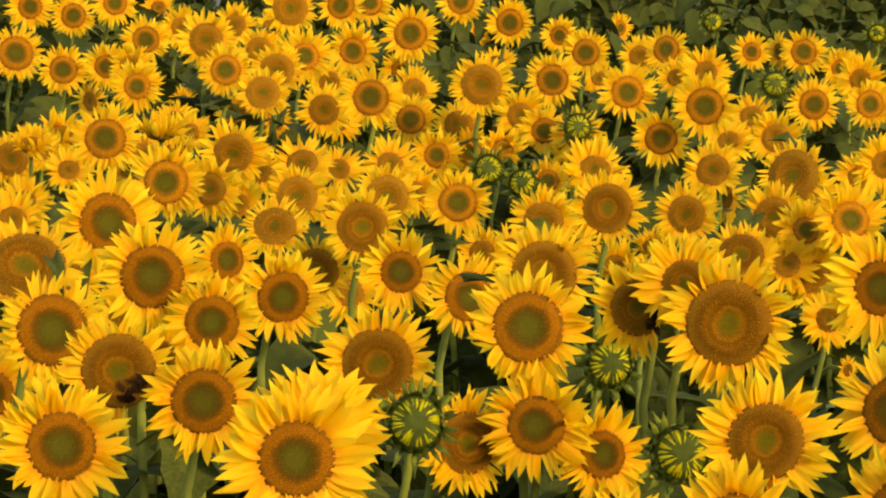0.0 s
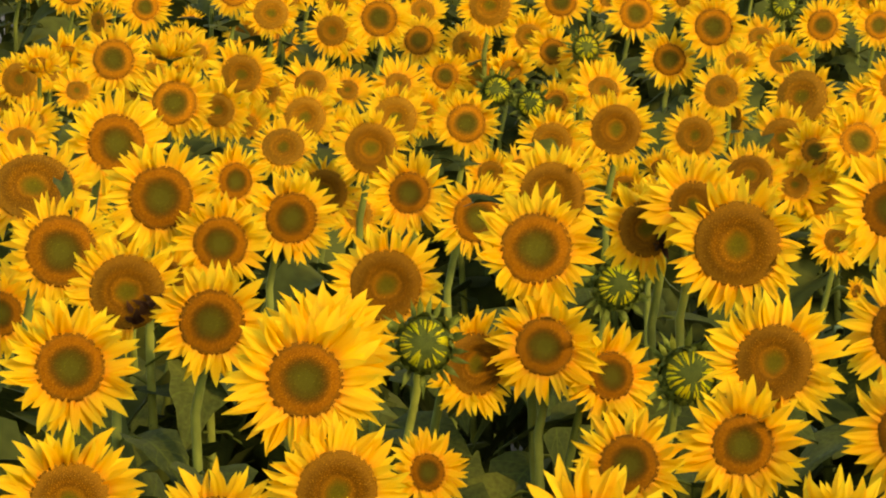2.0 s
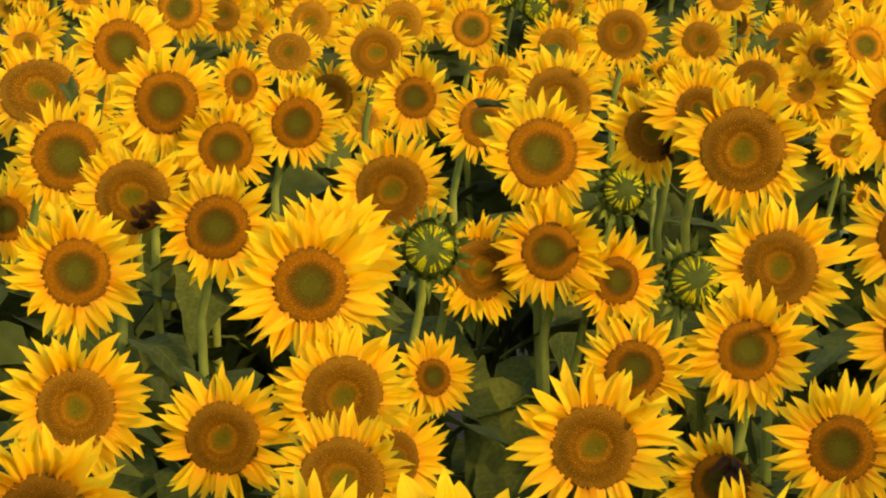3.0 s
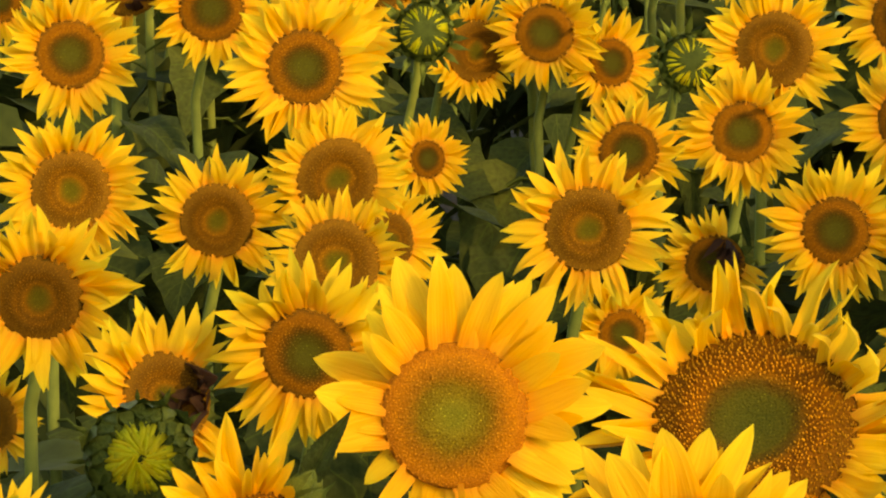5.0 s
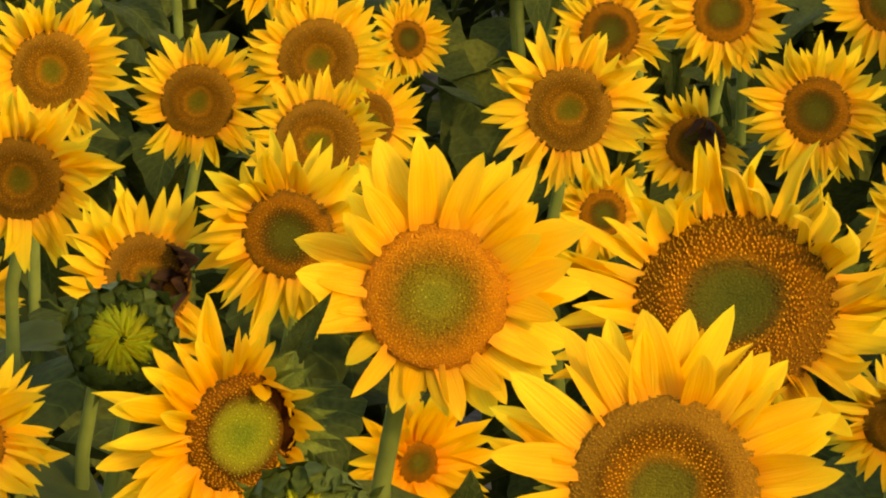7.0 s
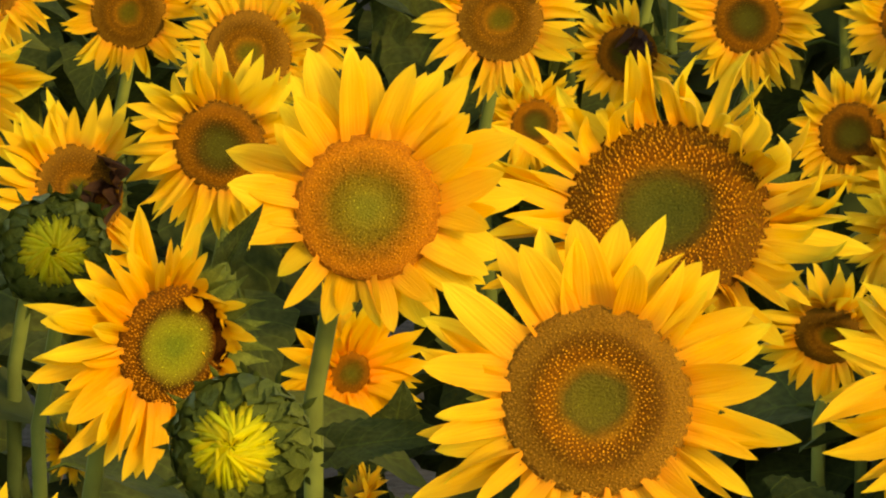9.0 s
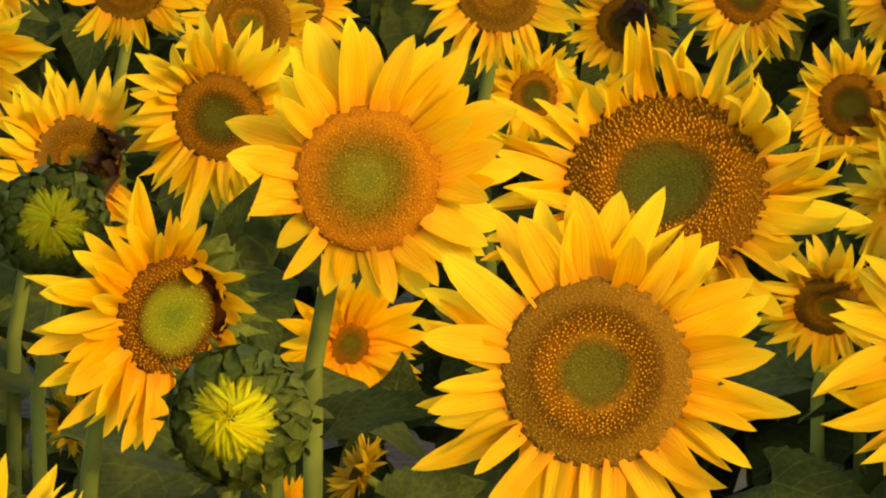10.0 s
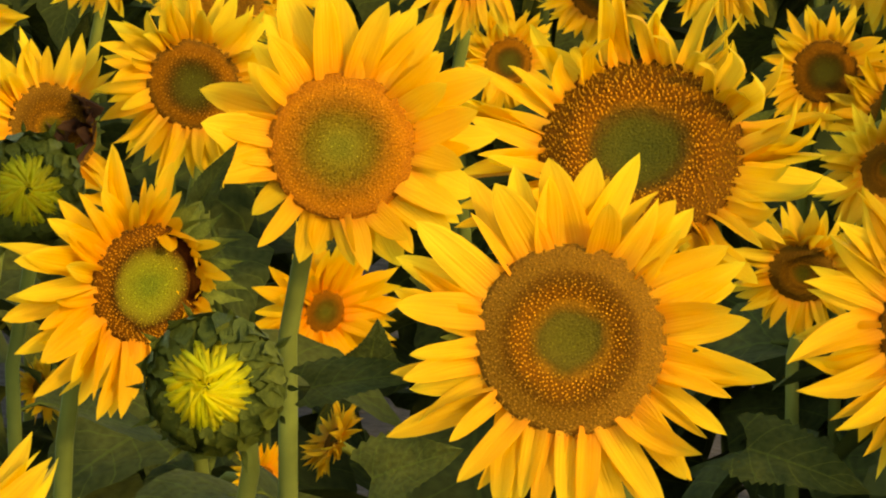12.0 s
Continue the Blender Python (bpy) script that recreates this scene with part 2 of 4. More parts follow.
def style_of(style, th):
    """How a head's own habit bends, shortens and narrows its petals at the angle th: tilt in degrees, length, width."""
    up, right = math.sin(th), math.cos(th)
    if style == "ruffled":
        if up > 0.35:
            return (rng.choice((0, 16, 34, 56)), rng.uniform(0.66, 1.10), rng.uniform(0.52, 0.86))
        if right < -0.3:
            return (rng.choice((-6, 4, 16)), rng.uniform(0.85, 1.22), rng.uniform(0.55, 0.8))
        return (rng.choice((-14, -4, 4)), rng.uniform(0.80, 1.10), rng.uniform(0.7, 0.95))
    if style == "fresh":   # fuller and longer above, short and sparse below
        return (-6 if up < -0.3 else 2, 0.84 + 0.19 * up + 0.07 * right + rng.uniform(-0.06, 0.06), 0.85 if up < -0.3 else 1.0)
    if style == "wide":
        return (-5 if up < 0 else 3, 0.95 - 0.03 * up + rng.uniform(-0.06, 0.06), 0.88 if up < -0.2 else 0.98)
    if style == "standing":
        return (rng.uniform(25, 75), rng.uniform(0.8, 1.1), 1.0)
    if style == "green" and math.cos(th - 0.2) > 0.45:
        return (rng.choice((70, 100, 125)), rng.uniform(0.35, 0.6), 0.7)
    if style == "green" and right < -0.25:
        return (4, 1.28, 1.1)
    if style == "green" and up > 0.5:
        return (18, rng.uniform(0.75, 1.0), 0.62)
    return (0, 1, 1)


def ring_poses(r, length, style="", ragged=1.0):
    """Poses of the petals of one head: two rows round a disc of radius r."""
    out = []
    big = style in ("wide", "ruffled", "fresh", "green")
    count = {"fresh": 30, "ruffled": 38, "wide": 32}.get(style, rng.randint(34, 38))
    for row in range(2):
        start = rng.random() * 6.28
        for i in range(count):
            th = start + (i + row * 0.5 + rng.uniform(-0.36, 0.36) * ragged) * 2 * math.pi / count
            if rng.random() < (0.45 if style == "fresh" and math.sin(th) < -0.45 else 0.05) * ragged:
                continue
            tilt = radians(rng.gauss(14 if row == 0 else 0, (10 if big else 14) * ragged))
            ll = length * rng.uniform(0.80, 1.18) * (1.05 if row else 0.92)
            wide = ll * rng.uniform(0.82, 1.18)
            wilt = style_of(style, th)
            tilt, ll, wide = tilt + radians(wilt[0] * rng.uniform(0.4, 1.3)), ll * wilt[1], wide * wilt[2]
            out.append(pose(0, 0, 0, 0, 0, math.degrees(th)) @ Matrix.Translation((r * (0.93 if row == 0 else 0.88), 0, 0.07 * r - row * 0.08 * r))
                       @ pose(0, 0, 0, 0, -math.degrees(tilt), rng.gauss(0, 8 * ragged)) @ pose(0, 0, 0, rng.gauss(0, 14), 0, 0)
                       @ Matrix.Diagonal((ll, wide, ll, 1)))
    return out


def joined_ring(material, length, style=""):
    """One whole ring of petals round a unit disc, for heads too far off to tell petals apart one by one."""
    verts, faces, uvs = [], [], []
    for m in ring_poses(1.0, length, style, 1.25):
        vs, fs, us = rng.choice(SHAPES if rng.random() < 0.7 else CURLED)
        vs = vs * np.array((1.0, 0.90, 1.0))
        k = len(verts)
        verts += [tuple(m @ Vector(v)) for v in vs]
        faces += [tuple(k + i for i in f) for f in fs]
        uvs += us
    return mesh_of("petals", verts, faces, material, uvs)


RINGS = {ll: [joined_ring(FIELD, ll) for _ in range(5)] for ll in (0.55, 0.75, 0.95, 1.2, 1.5)}   # by the petals' length
STANDING = [joined_ring(FIELD, ll, "standing") for ll in (1.2, 1.35, 1.5)]   # heads half open, petals still upright round the disc


def disc_height(s, profile):
    dip, ring = profile
    return 0.20 * math.sqrt(max(0.0, 1 - 0.80 * s * s)) - dip * math.exp(-(s / 0.42) ** 2) + ring * math.exp(-((s - 0.66) / 0.16) ** 2)


def disc_mesh(material, profile, florets, core=0.38, open_to=0.72, bare=None, pit_shade=0.05):
    """Unit seed disc, facing +z, with its florets in a sunflower spiral."""
    verts, faces = [(0, 0, disc_height(0, profile))], []
    rings, seg = 13, 28
    for i in range(1, rings + 1):
        s = i / rings
        for j in range(seg):
            a = j * 2 * math.pi / seg
            verts.append((s * math.cos(a), s * math.sin(a), disc_height(s, profile)))
    for j in range(seg):
        faces.append((0, 1 + j, 1 + (j + 1) % seg))
    for i in range(rings - 1):
        for j in range(seg):
            a, b = 1 + i * seg + j, 1 + i * seg + (j + 1) % seg
            faces.append((a, a + seg, b + seg, b))
    low = len(verts)
    for j in range(seg):
        a = j * 2 * math.pi / seg
        verts.append((0.93 * math.cos(a), 0.93 * math.sin(a), -0.12))
    for j in range(seg):
        a, b = 1 + (rings - 1) * seg + j, 1 + (rings - 1) * seg + (j + 1) % seg
        faces.append((a, low + j, low + (j + 1) % seg, b))
    # colour between florets, darkened to stand for the shade down there
    ground = 0.5 if florets < 400 else 0.25 if florets < 800 else pit_shade + 0.03
    tip_shade = [0.5] + [0.5 if i / rings < core - 0.1 else 0.36 if i / rings < core + 0.04 else ground if i / rings < open_to + 0.08 else (0.5 + ground) / 2 for i in range(1, rings + 1) for j in range(seg)] + [0.4] * seg
    if bare is not None:   # no florets, colour blackened: painted shadow of the curled petals
        for i in range(9, rings + 1):
            for j in range(seg):
                if math.cos(j * 2 * math.pi / seg - bare) > 0.62:
                    tip_shade[1 + (i - 1) * seg + j] = 0.0
    for n in range(florets):
        s = math.sqrt((n + 0.5) / florets) * 1.01
        a = n * 2.399963 + rng.uniform(-0.04, 0.04)
        heart = s < core + rng.uniform(-0.09, 0.05)
        if bare is not None and s > 0.64 and math.cos(a - bare) > 0.62 + rng.uniform(-0.1, 0.1):
            continue
        if s > 0.93:
            s += rng.uniform(-0.03, 0.025)
        w = (0.60 if heart else 0.55) / math.sqrt(florets)
        w *= rng.uniform(0.8, 1.15) * (0.8 if s > 0.74 and florets > 1700 else 1.0)
        h = (0.012 if heart else 0.05 if s < open_to else 0.024) * rng.uniform(0.6, 1.2)
        cx, cy, z = s * math.cos(a), s * math.sin(a), disc_height(min(s, 1), profile) - 0.01
        k = len(verts)
        lean = 0.006 * s
        flat = florets < 400 or heart
        tip_shade += ([0.38] * 4 + [rng.choice((0.5, 0.55, 0.6, 0.8))] * 4) if flat else ([pit_shade + (0.22 if s > 0.74 else 0)] * 4 + [rng.uniform(0.7, 1.0) - (0.12 if s > 0.74 else 0) - 0.5 * (pit_shade - 0.05) - (0.2 if florets < 800 else 0.28 if florets < 1020 else 0)] * 4) if s < open_to else ([0.30] * 4 + [rng.uniform(0.45, 0.62)] * 4)
        for q in range(4):
            b = a + q * math.pi / 2
            verts.append((cx + w * math.cos(b), cy + w * math.sin(b), z))
        for q in range(4):
            b = a + q * math.pi / 2
            verts.append((cx + 0.62 * w * math.cos(b) + lean * math.cos(a), cy + 0.62 * w * math.sin(b) + lean * math.sin(a), z + h))
        for q in range(4):
            p = (q + 1) % 4
            faces.append((k + q, k + p, k + 4 + p, k + 4 + q))
        faces.append((k + 4, k + 5, k + 6, k + 7))
    return mesh_of("disc", verts, faces, material, [(t, 0.5) for t in tip_shade])


PROFILE = {"young": (0.06, 0.02), "mature": (0.10, 0.06), "fresh": (0.03, 0.02), "green": (0.02, 0.05), "wide": (0.12, 0.07), "ruffled": (0.13, 0.08), "orange": (0.03, 0.02)}
COUNT = {"young": 620, "mature": 700, "fresh": 1000, "green": 1050, "wide": 1602, "ruffled": 1750, "orange": 500}
OPEN = {"green": 0.95, "wide": 0.64, "ruffled": 0.97}
HEART = {"ruffled": 0.46, "wide": 0.40, "green": 0.60}   # share of the disc still closed
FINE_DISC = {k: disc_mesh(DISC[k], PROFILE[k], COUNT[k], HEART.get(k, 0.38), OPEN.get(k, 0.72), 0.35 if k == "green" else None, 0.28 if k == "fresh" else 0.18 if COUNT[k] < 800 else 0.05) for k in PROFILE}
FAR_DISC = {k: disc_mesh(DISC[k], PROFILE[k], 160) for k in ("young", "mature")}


def back_mesh():
    """Green receptacle behind the disc, a shallow bowl with the neck of the stem."""
    verts, faces = [], []
    seg = 16
    for rad, z in ((1.0, -0.08), (0.96, -0.20), (0.70, -0.34), (0.35, -0.46), (0.20, -0.62)):
        for j in range(seg):
            a = j * 2 * math.pi / seg
            verts.append((rad * math.cos(a), rad * math.sin(a), z))
    for i in range(4):
        for j in range(seg):
            a, b = i * seg + j, i * seg + (j + 1) % seg
            faces.append((a, a + seg, b + seg, b))
    return mesh_of("flower_head", verts, faces, BRACT)


BACK = back_mesh()


def bract_mesh(curl, material):
    verts, faces = [], []
    steps = ((0.0, 0.7), (0.3, 1.0), (0.55, 0.75), (0.75, 0.32), (1.0, 0.02))
    for s, w in steps:
        for j in range(3):
            v = j - 1
            verts.append((s, v * w * 0.24, curl * s * s + 0.06 * w * (1 - abs(v))))
    for i in range(4):
        for j in range(2):
            a = i * 3 + j
            faces.append((a, a + 3, a + 4, a + 1))
    return mesh_of("bract", verts, faces, material)


def core_mesh():
    """Domed green front of a closed bud."""
    verts, faces, seg = [(0, 0, 0.34)], [], 16
    for rad, z in ((0.35, 0.31), (0.7, 0.20), (0.95, 0.0), (0.9, -0.15)):
        for j in range(seg):
            verts.append((rad * math.cos(j * 2 * math.pi / seg), rad * math.sin(j * 2 * math.pi / seg), z))
    for j in range(seg):
        faces.append((0, 1 + j, 1 + (j + 1) % seg))
        for i in range(3):
            a, b = 1 + i * seg + j, 1 + i * seg + (j + 1) % seg
            faces.append((a, a + seg, b + seg, b))
    return mesh_of("bud_core", verts, faces, BRACT)


BUD_CORE = core_mesh()
BRACTS = [bract_mesh(c, BRACT) for c in (0.1, 0.3, -0.15)]
SEPALS = [bract_mesh(c, SEPAL) for c in (0.1, 0.35, -0.2)]


def leaf_mesh(droop, fold, seed):
    """Heart-shaped toothed leaf on its stalk, 1 long from the stalk's foot along x."""
    r = random.Random(seed)
    verts, faces, uvs = [], [], []
    steps = [(0.0, 0.10), (0.05, 0.30), (0.14, 0.43), (0.26, 0.47), (0.40, 0.42), (0.54, 0.34), (0.68, 0.24), (0.82, 0.14), (0.93, 0.06), (1.0, 0.005)]
    for i, (s, w) in enumerate(steps):
        tooth = 1 + (0.09 if i % 2 else -0.05) + r.uniform(-0.03, 0.03)
        for j in range(7):
            v = (j - 3) / 3
            back = -0.14 * abs(v) ** 2 * max(0, 1 - s * 3)
            z = fold * abs(v) * w - droop * s * s + 0.03 * math.sin(7 * s + 2 * v + seed) * abs(v) + 0.012 * (1 if j % 2 else -1) * w
            verts.append((0.28 + 0.72 * s + back, v * w * tooth * 0.72, z))
            uvs.append((s, v * 0.5 + 0.5))
    for i in range(len(steps) - 1):
        for j in range(6):
            a = i * 7 + j
            faces.append((a, a + 7, a + 8, a + 1))
    k = len(verts)
    for x, z in ((-0.02, -0.08), (0.14, 0.02), (0.32, 0.0)):
        for j in range(4):
            a = j * math.pi / 2
            verts.append((x, 0.014 * math.cos(a), z + 0.014 * math.sin(a)))
            uvs.append((0.5, 0.5))
    for i in range(2):
        for j in range(4):
            a, b = k + i * 4 + j, k + i * 4 + (j + 1) % 4
            faces.append((a, a + 4, b + 4, b))
    return mesh_of("leaf", verts, faces, LEAF, uvs)


LEAVES = [leaf_mesh(d, f, s) for d, f, s in ((0.25, 0.15, 1), (0.5, 0.25, 2), (0.1, 0.1, 3), (0.75, 0.2, 4), (0.35, 0.35, 5))]


def toothed_blade():
    """Broad leaf blade with a saw-toothed rim and raised midrib, 1 long along x."""
    verts, faces, uvs, n = [], [], [], 30
    for i in range(n + 1):
        s = i / n
        w = 0.47 * math.sin(math.pi * min(1.0, 0.08 + 0.92 * s) ** 0.62) * (1 - 0.25 * s) + 0.004
        for j in range(7):
            v = (j - 3) / 3
            tooth = 1 + (0.07 if i % 2 else -0.07) * (abs(v) == 1) * (1 - s * 0.5)
            z = 0.10 * abs(v) * w - 0.12 * s * s + 0.035 * math.sin(8 * s + 2 * v) * abs(v) - 0.015 * (j == 3)
            verts.append((0.28 + 0.72 * s - 0.10 * v * v * max(0, 1 - 4 * s), v * w * tooth * 0.72, z))
            uvs.append((s, v * 0.5 + 0.5))
    for i in range(n):
        for j in range(6):
            a = i * 7 + j
            faces.append((a, a + 7, a + 8, a + 1))
    return mesh_of("leaf", verts, faces, LEAF, uvs)


BLADE = toothed_blade()


def foliage_mesh(count, top, seed):
    """All the leaves of one far plant, below a head at the origin."""
    r = random.Random(seed)
    verts, faces, uvs, turn = [], [], [], 0.0
    for i in range(count):
        turn += 2.4 + r.uniform(-0.4, 0.4)
        s = 0.26 * r.uniform(0.7, 1.2)
        m = Matrix.Translation((0, 0, top - 0.62 * (i + r.random()) / count)) @ pose(0, 0, 0, r.gauss(0, 12), r.uniform(-15, 35), math.degrees(turn)) @ Matrix.Diagonal((s, s, s, 1))
        me = r.choice(LEAVES)
        k = len(verts)
        verts += [tuple(m @ v.co) for v in me.vertices]
        faces += [tuple(k + j for j in p.vertices) for p in me.polygons]
        uvs += [(0.3, 0.3)] * len(me.vertices)
    return mesh_of("leaves", verts, faces, LEAF, uvs)


FOLIAGE = [foliage_mesh(12, -0.14, 20 + i) for i in range(6)]
BUSHY = [foliage_mesh(32, 0.02, 40 + i) for i in range(6)]


def tube(name, path, radii, material, seg=8):
    verts, faces = [], []
    for i, p in enumerate(path):
        d = (path[min(i + 1, len(path) - 1)] - path[max(i - 1, 0)]).normalized()
        u = d.cross(Vector((0.0, 1.0, 0.05))).normalized()
        w = d.cross(u)
        for j in range(seg):
            a = j * 2 * math.pi / seg
            verts.append(tuple(p + (u * math.cos(a) + w * math.sin(a)) * radii[i] * (1.08 if j % 2 else 0.94)))
    for i in range(len(path) - 1):
        for j in range(seg):
            a, b = i * seg + j, i * seg + (j + 1) % seg
            faces.append((a, b, b + seg, a + seg))
    return mesh_of(name, verts, faces, material)


def stalk(root, head, n, neck, thick, lean=0.0):
    """The stem from the ground at the root's origin up to the head's back, arching over at the neck. Points are relative to the root."""
    top = head - n * neck
    knee = top - n * 0.10 + Vector((lean, 0, -0.10))
    foot = Vector((0, 0, 0))
    pts = []
    for i in range(13):
        t = i / 12
        if t < 0.7:
            u = t / 0.7
            p = foot.lerp(knee, u)
            p.x += 0.02 * math.sin(u * 5 + head.x * 9)
        else:
            u = (t - 0.7) / 0.3
            ctl = knee + Vector((0, 0, 0.12))
            p = knee * (1 - u) ** 2 + ctl * 2 * u * (1 - u) + top * u * u
        pts.append(p)
    radii = [thick * (1.25 - 0.45 * i / 12) for i in range(13)]
    return part("stem", tube("stem", pts, radii, STEM), root), pts


def leaves_on(root, pts, count, size, low=0.34, high=0.71):
    turn = rng.random() * 6.28
    for i in range(count):
        t = low + (high - low) * (i + rng.random() * 0.7) / count
        k = t * 12
        a, b = pts[int(k)], pts[int(k) + 1]
        p = a.lerp(b, k - int(k))
        turn += 2.4 + rng.uniform(-0.4, 0.4)
        s = size * rng.uniform(0.7, 1.15) * (1.3 - 0.85 * t)
        part("leaf", rng.choice(LEAVES), root, Matrix.Translation(p) @ pose(0, 0, 0, rng.gauss(0, 12), rng.uniform(-10, 35), math.degrees(turn)) @ Matrix.Diagonal((s, s, s, 1)))


def facing(x, y, yaw, pitch):
    """Direction of a head: towards the viewer's side of the field, turned by yaw to the right and pitch upwards."""
    a = math.atan2(-x, -y) - radians(yaw)
    p = radians(pitch)
    return Vector((math.sin(a) * math.cos(p), math.cos(a) * math.cos(p), math.sin(p)))


def head_pose(place, n, spin):
    return Matrix.Translation(place) @ n.to_track_quat("Z", "Y").to_matrix().to_4x4() @ pose(0, 0, 0, 0, 0, spin)


LOOKS = {
    "young": "yellow sunflower in full bloom with a green-centred brown disc",
    "mature": "yellow sunflower with a broad brown seed disc on a green stem",
    "fresh": "large yellow sunflower with a yellow-green disc and long pointed petals",
    "wide": "very large sunflower with a wide brown ringed disc",
    "ruffled": "very large sunflower with curling upper petals and ringed brown disc",
    "green": "sunflower turned aside with a lime-green disc and curled petals",
    "orange": "small orange-yellow sunflower half hidden behind a thick stem",
}
NEAR, MIDDLE = 7.8, 10.0   # metres: within NEAR every petal is a piece of its own


def sunflower(x, y, z, disc, outer, yaw=0, pitch=0, look_of="young", shadow_petals=None, foot=0.0):
    root = new("sunflower")
    rng.seed(x * 97.0 + y)
    hero = look_of in ("ruffled", "green", "fresh", "wide")
    n = facing(x, y, yaw, pitch) if hero else facing(x, y, yaw + rng.gauss(0, 6), pitch + 4 + rng.gauss(0, 5))
    head = Vector((x, y, z))
    base = Vector((x, y, 0)) - Vector((n.x, n.y, 0)) * rng.uniform(0.10, 0.18) + Vector((foot + rng.uniform(-0.03, 0.03), 0, 0))
    root.location = base
    label = LOOKS[look_of]
    if pitch > 30 and look_of in ("young", "mature"):
        label = "yellow sunflower tipped upwards, seen mostly as petals"
    elif abs(yaw) > 22 and look_of in ("young", "mature"):
        label = "yellow sunflower turned sideways among its neighbours"
    if shadow_petals is not None:
        label = "yellow sunflower, shadow on its brown disc made with dark petals"
    tagged(root, label, "sunflower", "sunflowers in the field")
    r = disc / 2 * (1.03 if look_of in ("young", "mature") else 1.0)
    rel = head - base
    _, pts = stalk(root, rel, n, 0.55 * r, 0.006 + 0.05 * r, 0.6 * foot)
    if y > MIDDLE:
        tagged(part("leaves", rng.choice(FOLIAGE), root, Matrix.Translation((0, 0, z)) @ pose(0, 0, 0, 0, 0, rng.uniform(0, 360))), kind="stuff")
    else:
        leaves_on(root, pts, 11, 0.30, 0.34, 0.64 if y > 4.2 else 0.62)
    fh = part("flower_head", BACK, root, head_pose(rel, n, 0 if hero or shadow_petals is not None else rng.uniform(0, 360)) @ Matrix.Diagonal((r, r, r, 1)))
    near = y < NEAR
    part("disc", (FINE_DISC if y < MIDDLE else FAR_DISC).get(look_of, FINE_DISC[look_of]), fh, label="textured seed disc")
    length = (outer / 2 - 0.9 * r) / r
    plain = look_of in ("young", "mature")
    length *= 1.10 if plain else 1.0
    kind = {"fresh": "broad", "ruffled": "long", "wide": "long", "green": "long", "orange": "orange"}.get(look_of, "field")
    if near:
        for m in ring_poses(1.0, length * 1.10, look_of, 0.9 if look_of == "green" else 1.2 if look_of == "ruffled" or plain else 1.0):
            me = rng.choice(PETALS[kind])
            up = (m.to_3x3() @ Vector((1, 0, 0))).normalized()
            if look_of == "ruffled" and rng.random() < (0.96 if up.y > 0.25 else 0.45):
                me = rng.choice(PETALS["ruffled"])
            elif look_of in ("wide", "green") and rng.random() < 0.10 or plain and rng.random() < 0.36:
                me = rng.choice(PETALS["field_curled" if plain or look_of == "wide" else "curled"])
            # fold dark petals over the disc where a neighbour's shadow would lie
            if shadow_petals is not None and math.cos(math.atan2(up.y, up.x) - radians(shadow_petals)) > 0.78:
                loc, rot, sca = m.decompose()
                m = Matrix.LocRotScale(loc, rot @ Euler((0, -radians(rng.uniform(100, 150)), 0)).to_quaternion(), sca)
                me = rng.choice(PETALS["shadow_petals"])
            part("petal", me, fh, m)
        for i in range(14 if y < 5.5 else 0):
            part("bract", rng.choice(BRACTS), fh, pose(0, 0, 0, 0, 0, i * 25.7 + rng.uniform(-6, 6)) @ Matrix.Translation((0.85, 0, -0.2)) @ pose(0, 0, 0, 0, rng.uniform(-15, 25), 0) @ Matrix.Diagonal((0.55, 0.7, 0.6, 1)))
        for i in range(16 if look_of == "green" else 0):   # long sepals curl out behind the shrunken petals
            a = -45 + 7.5 * i + rng.uniform(-6, 6)
            s = rng.uniform(0.55, 0.95)
            part("bract", rng.choice(SEPALS), fh, pose(0, 0, 0, 0, 0, a) @ Matrix.Translation((0.95, 0, -0.12)) @ pose(0, 0, 0, rng.gauss(0, 25), -rng.uniform(-10, 55), rng.gauss(0, 14)) @ Matrix.Diagonal((s, s * 0.7, s, 1)), "pale green curling sepal" if i == 0 else "")
    else:
        near_length = min(RINGS, key=lambda ll: abs(ll - length * 1.10))
        tagged(part("petals", rng.choice(STANDING if pitch >= 42 else RINGS[near_length]), fh), kind="stuff")
    return root


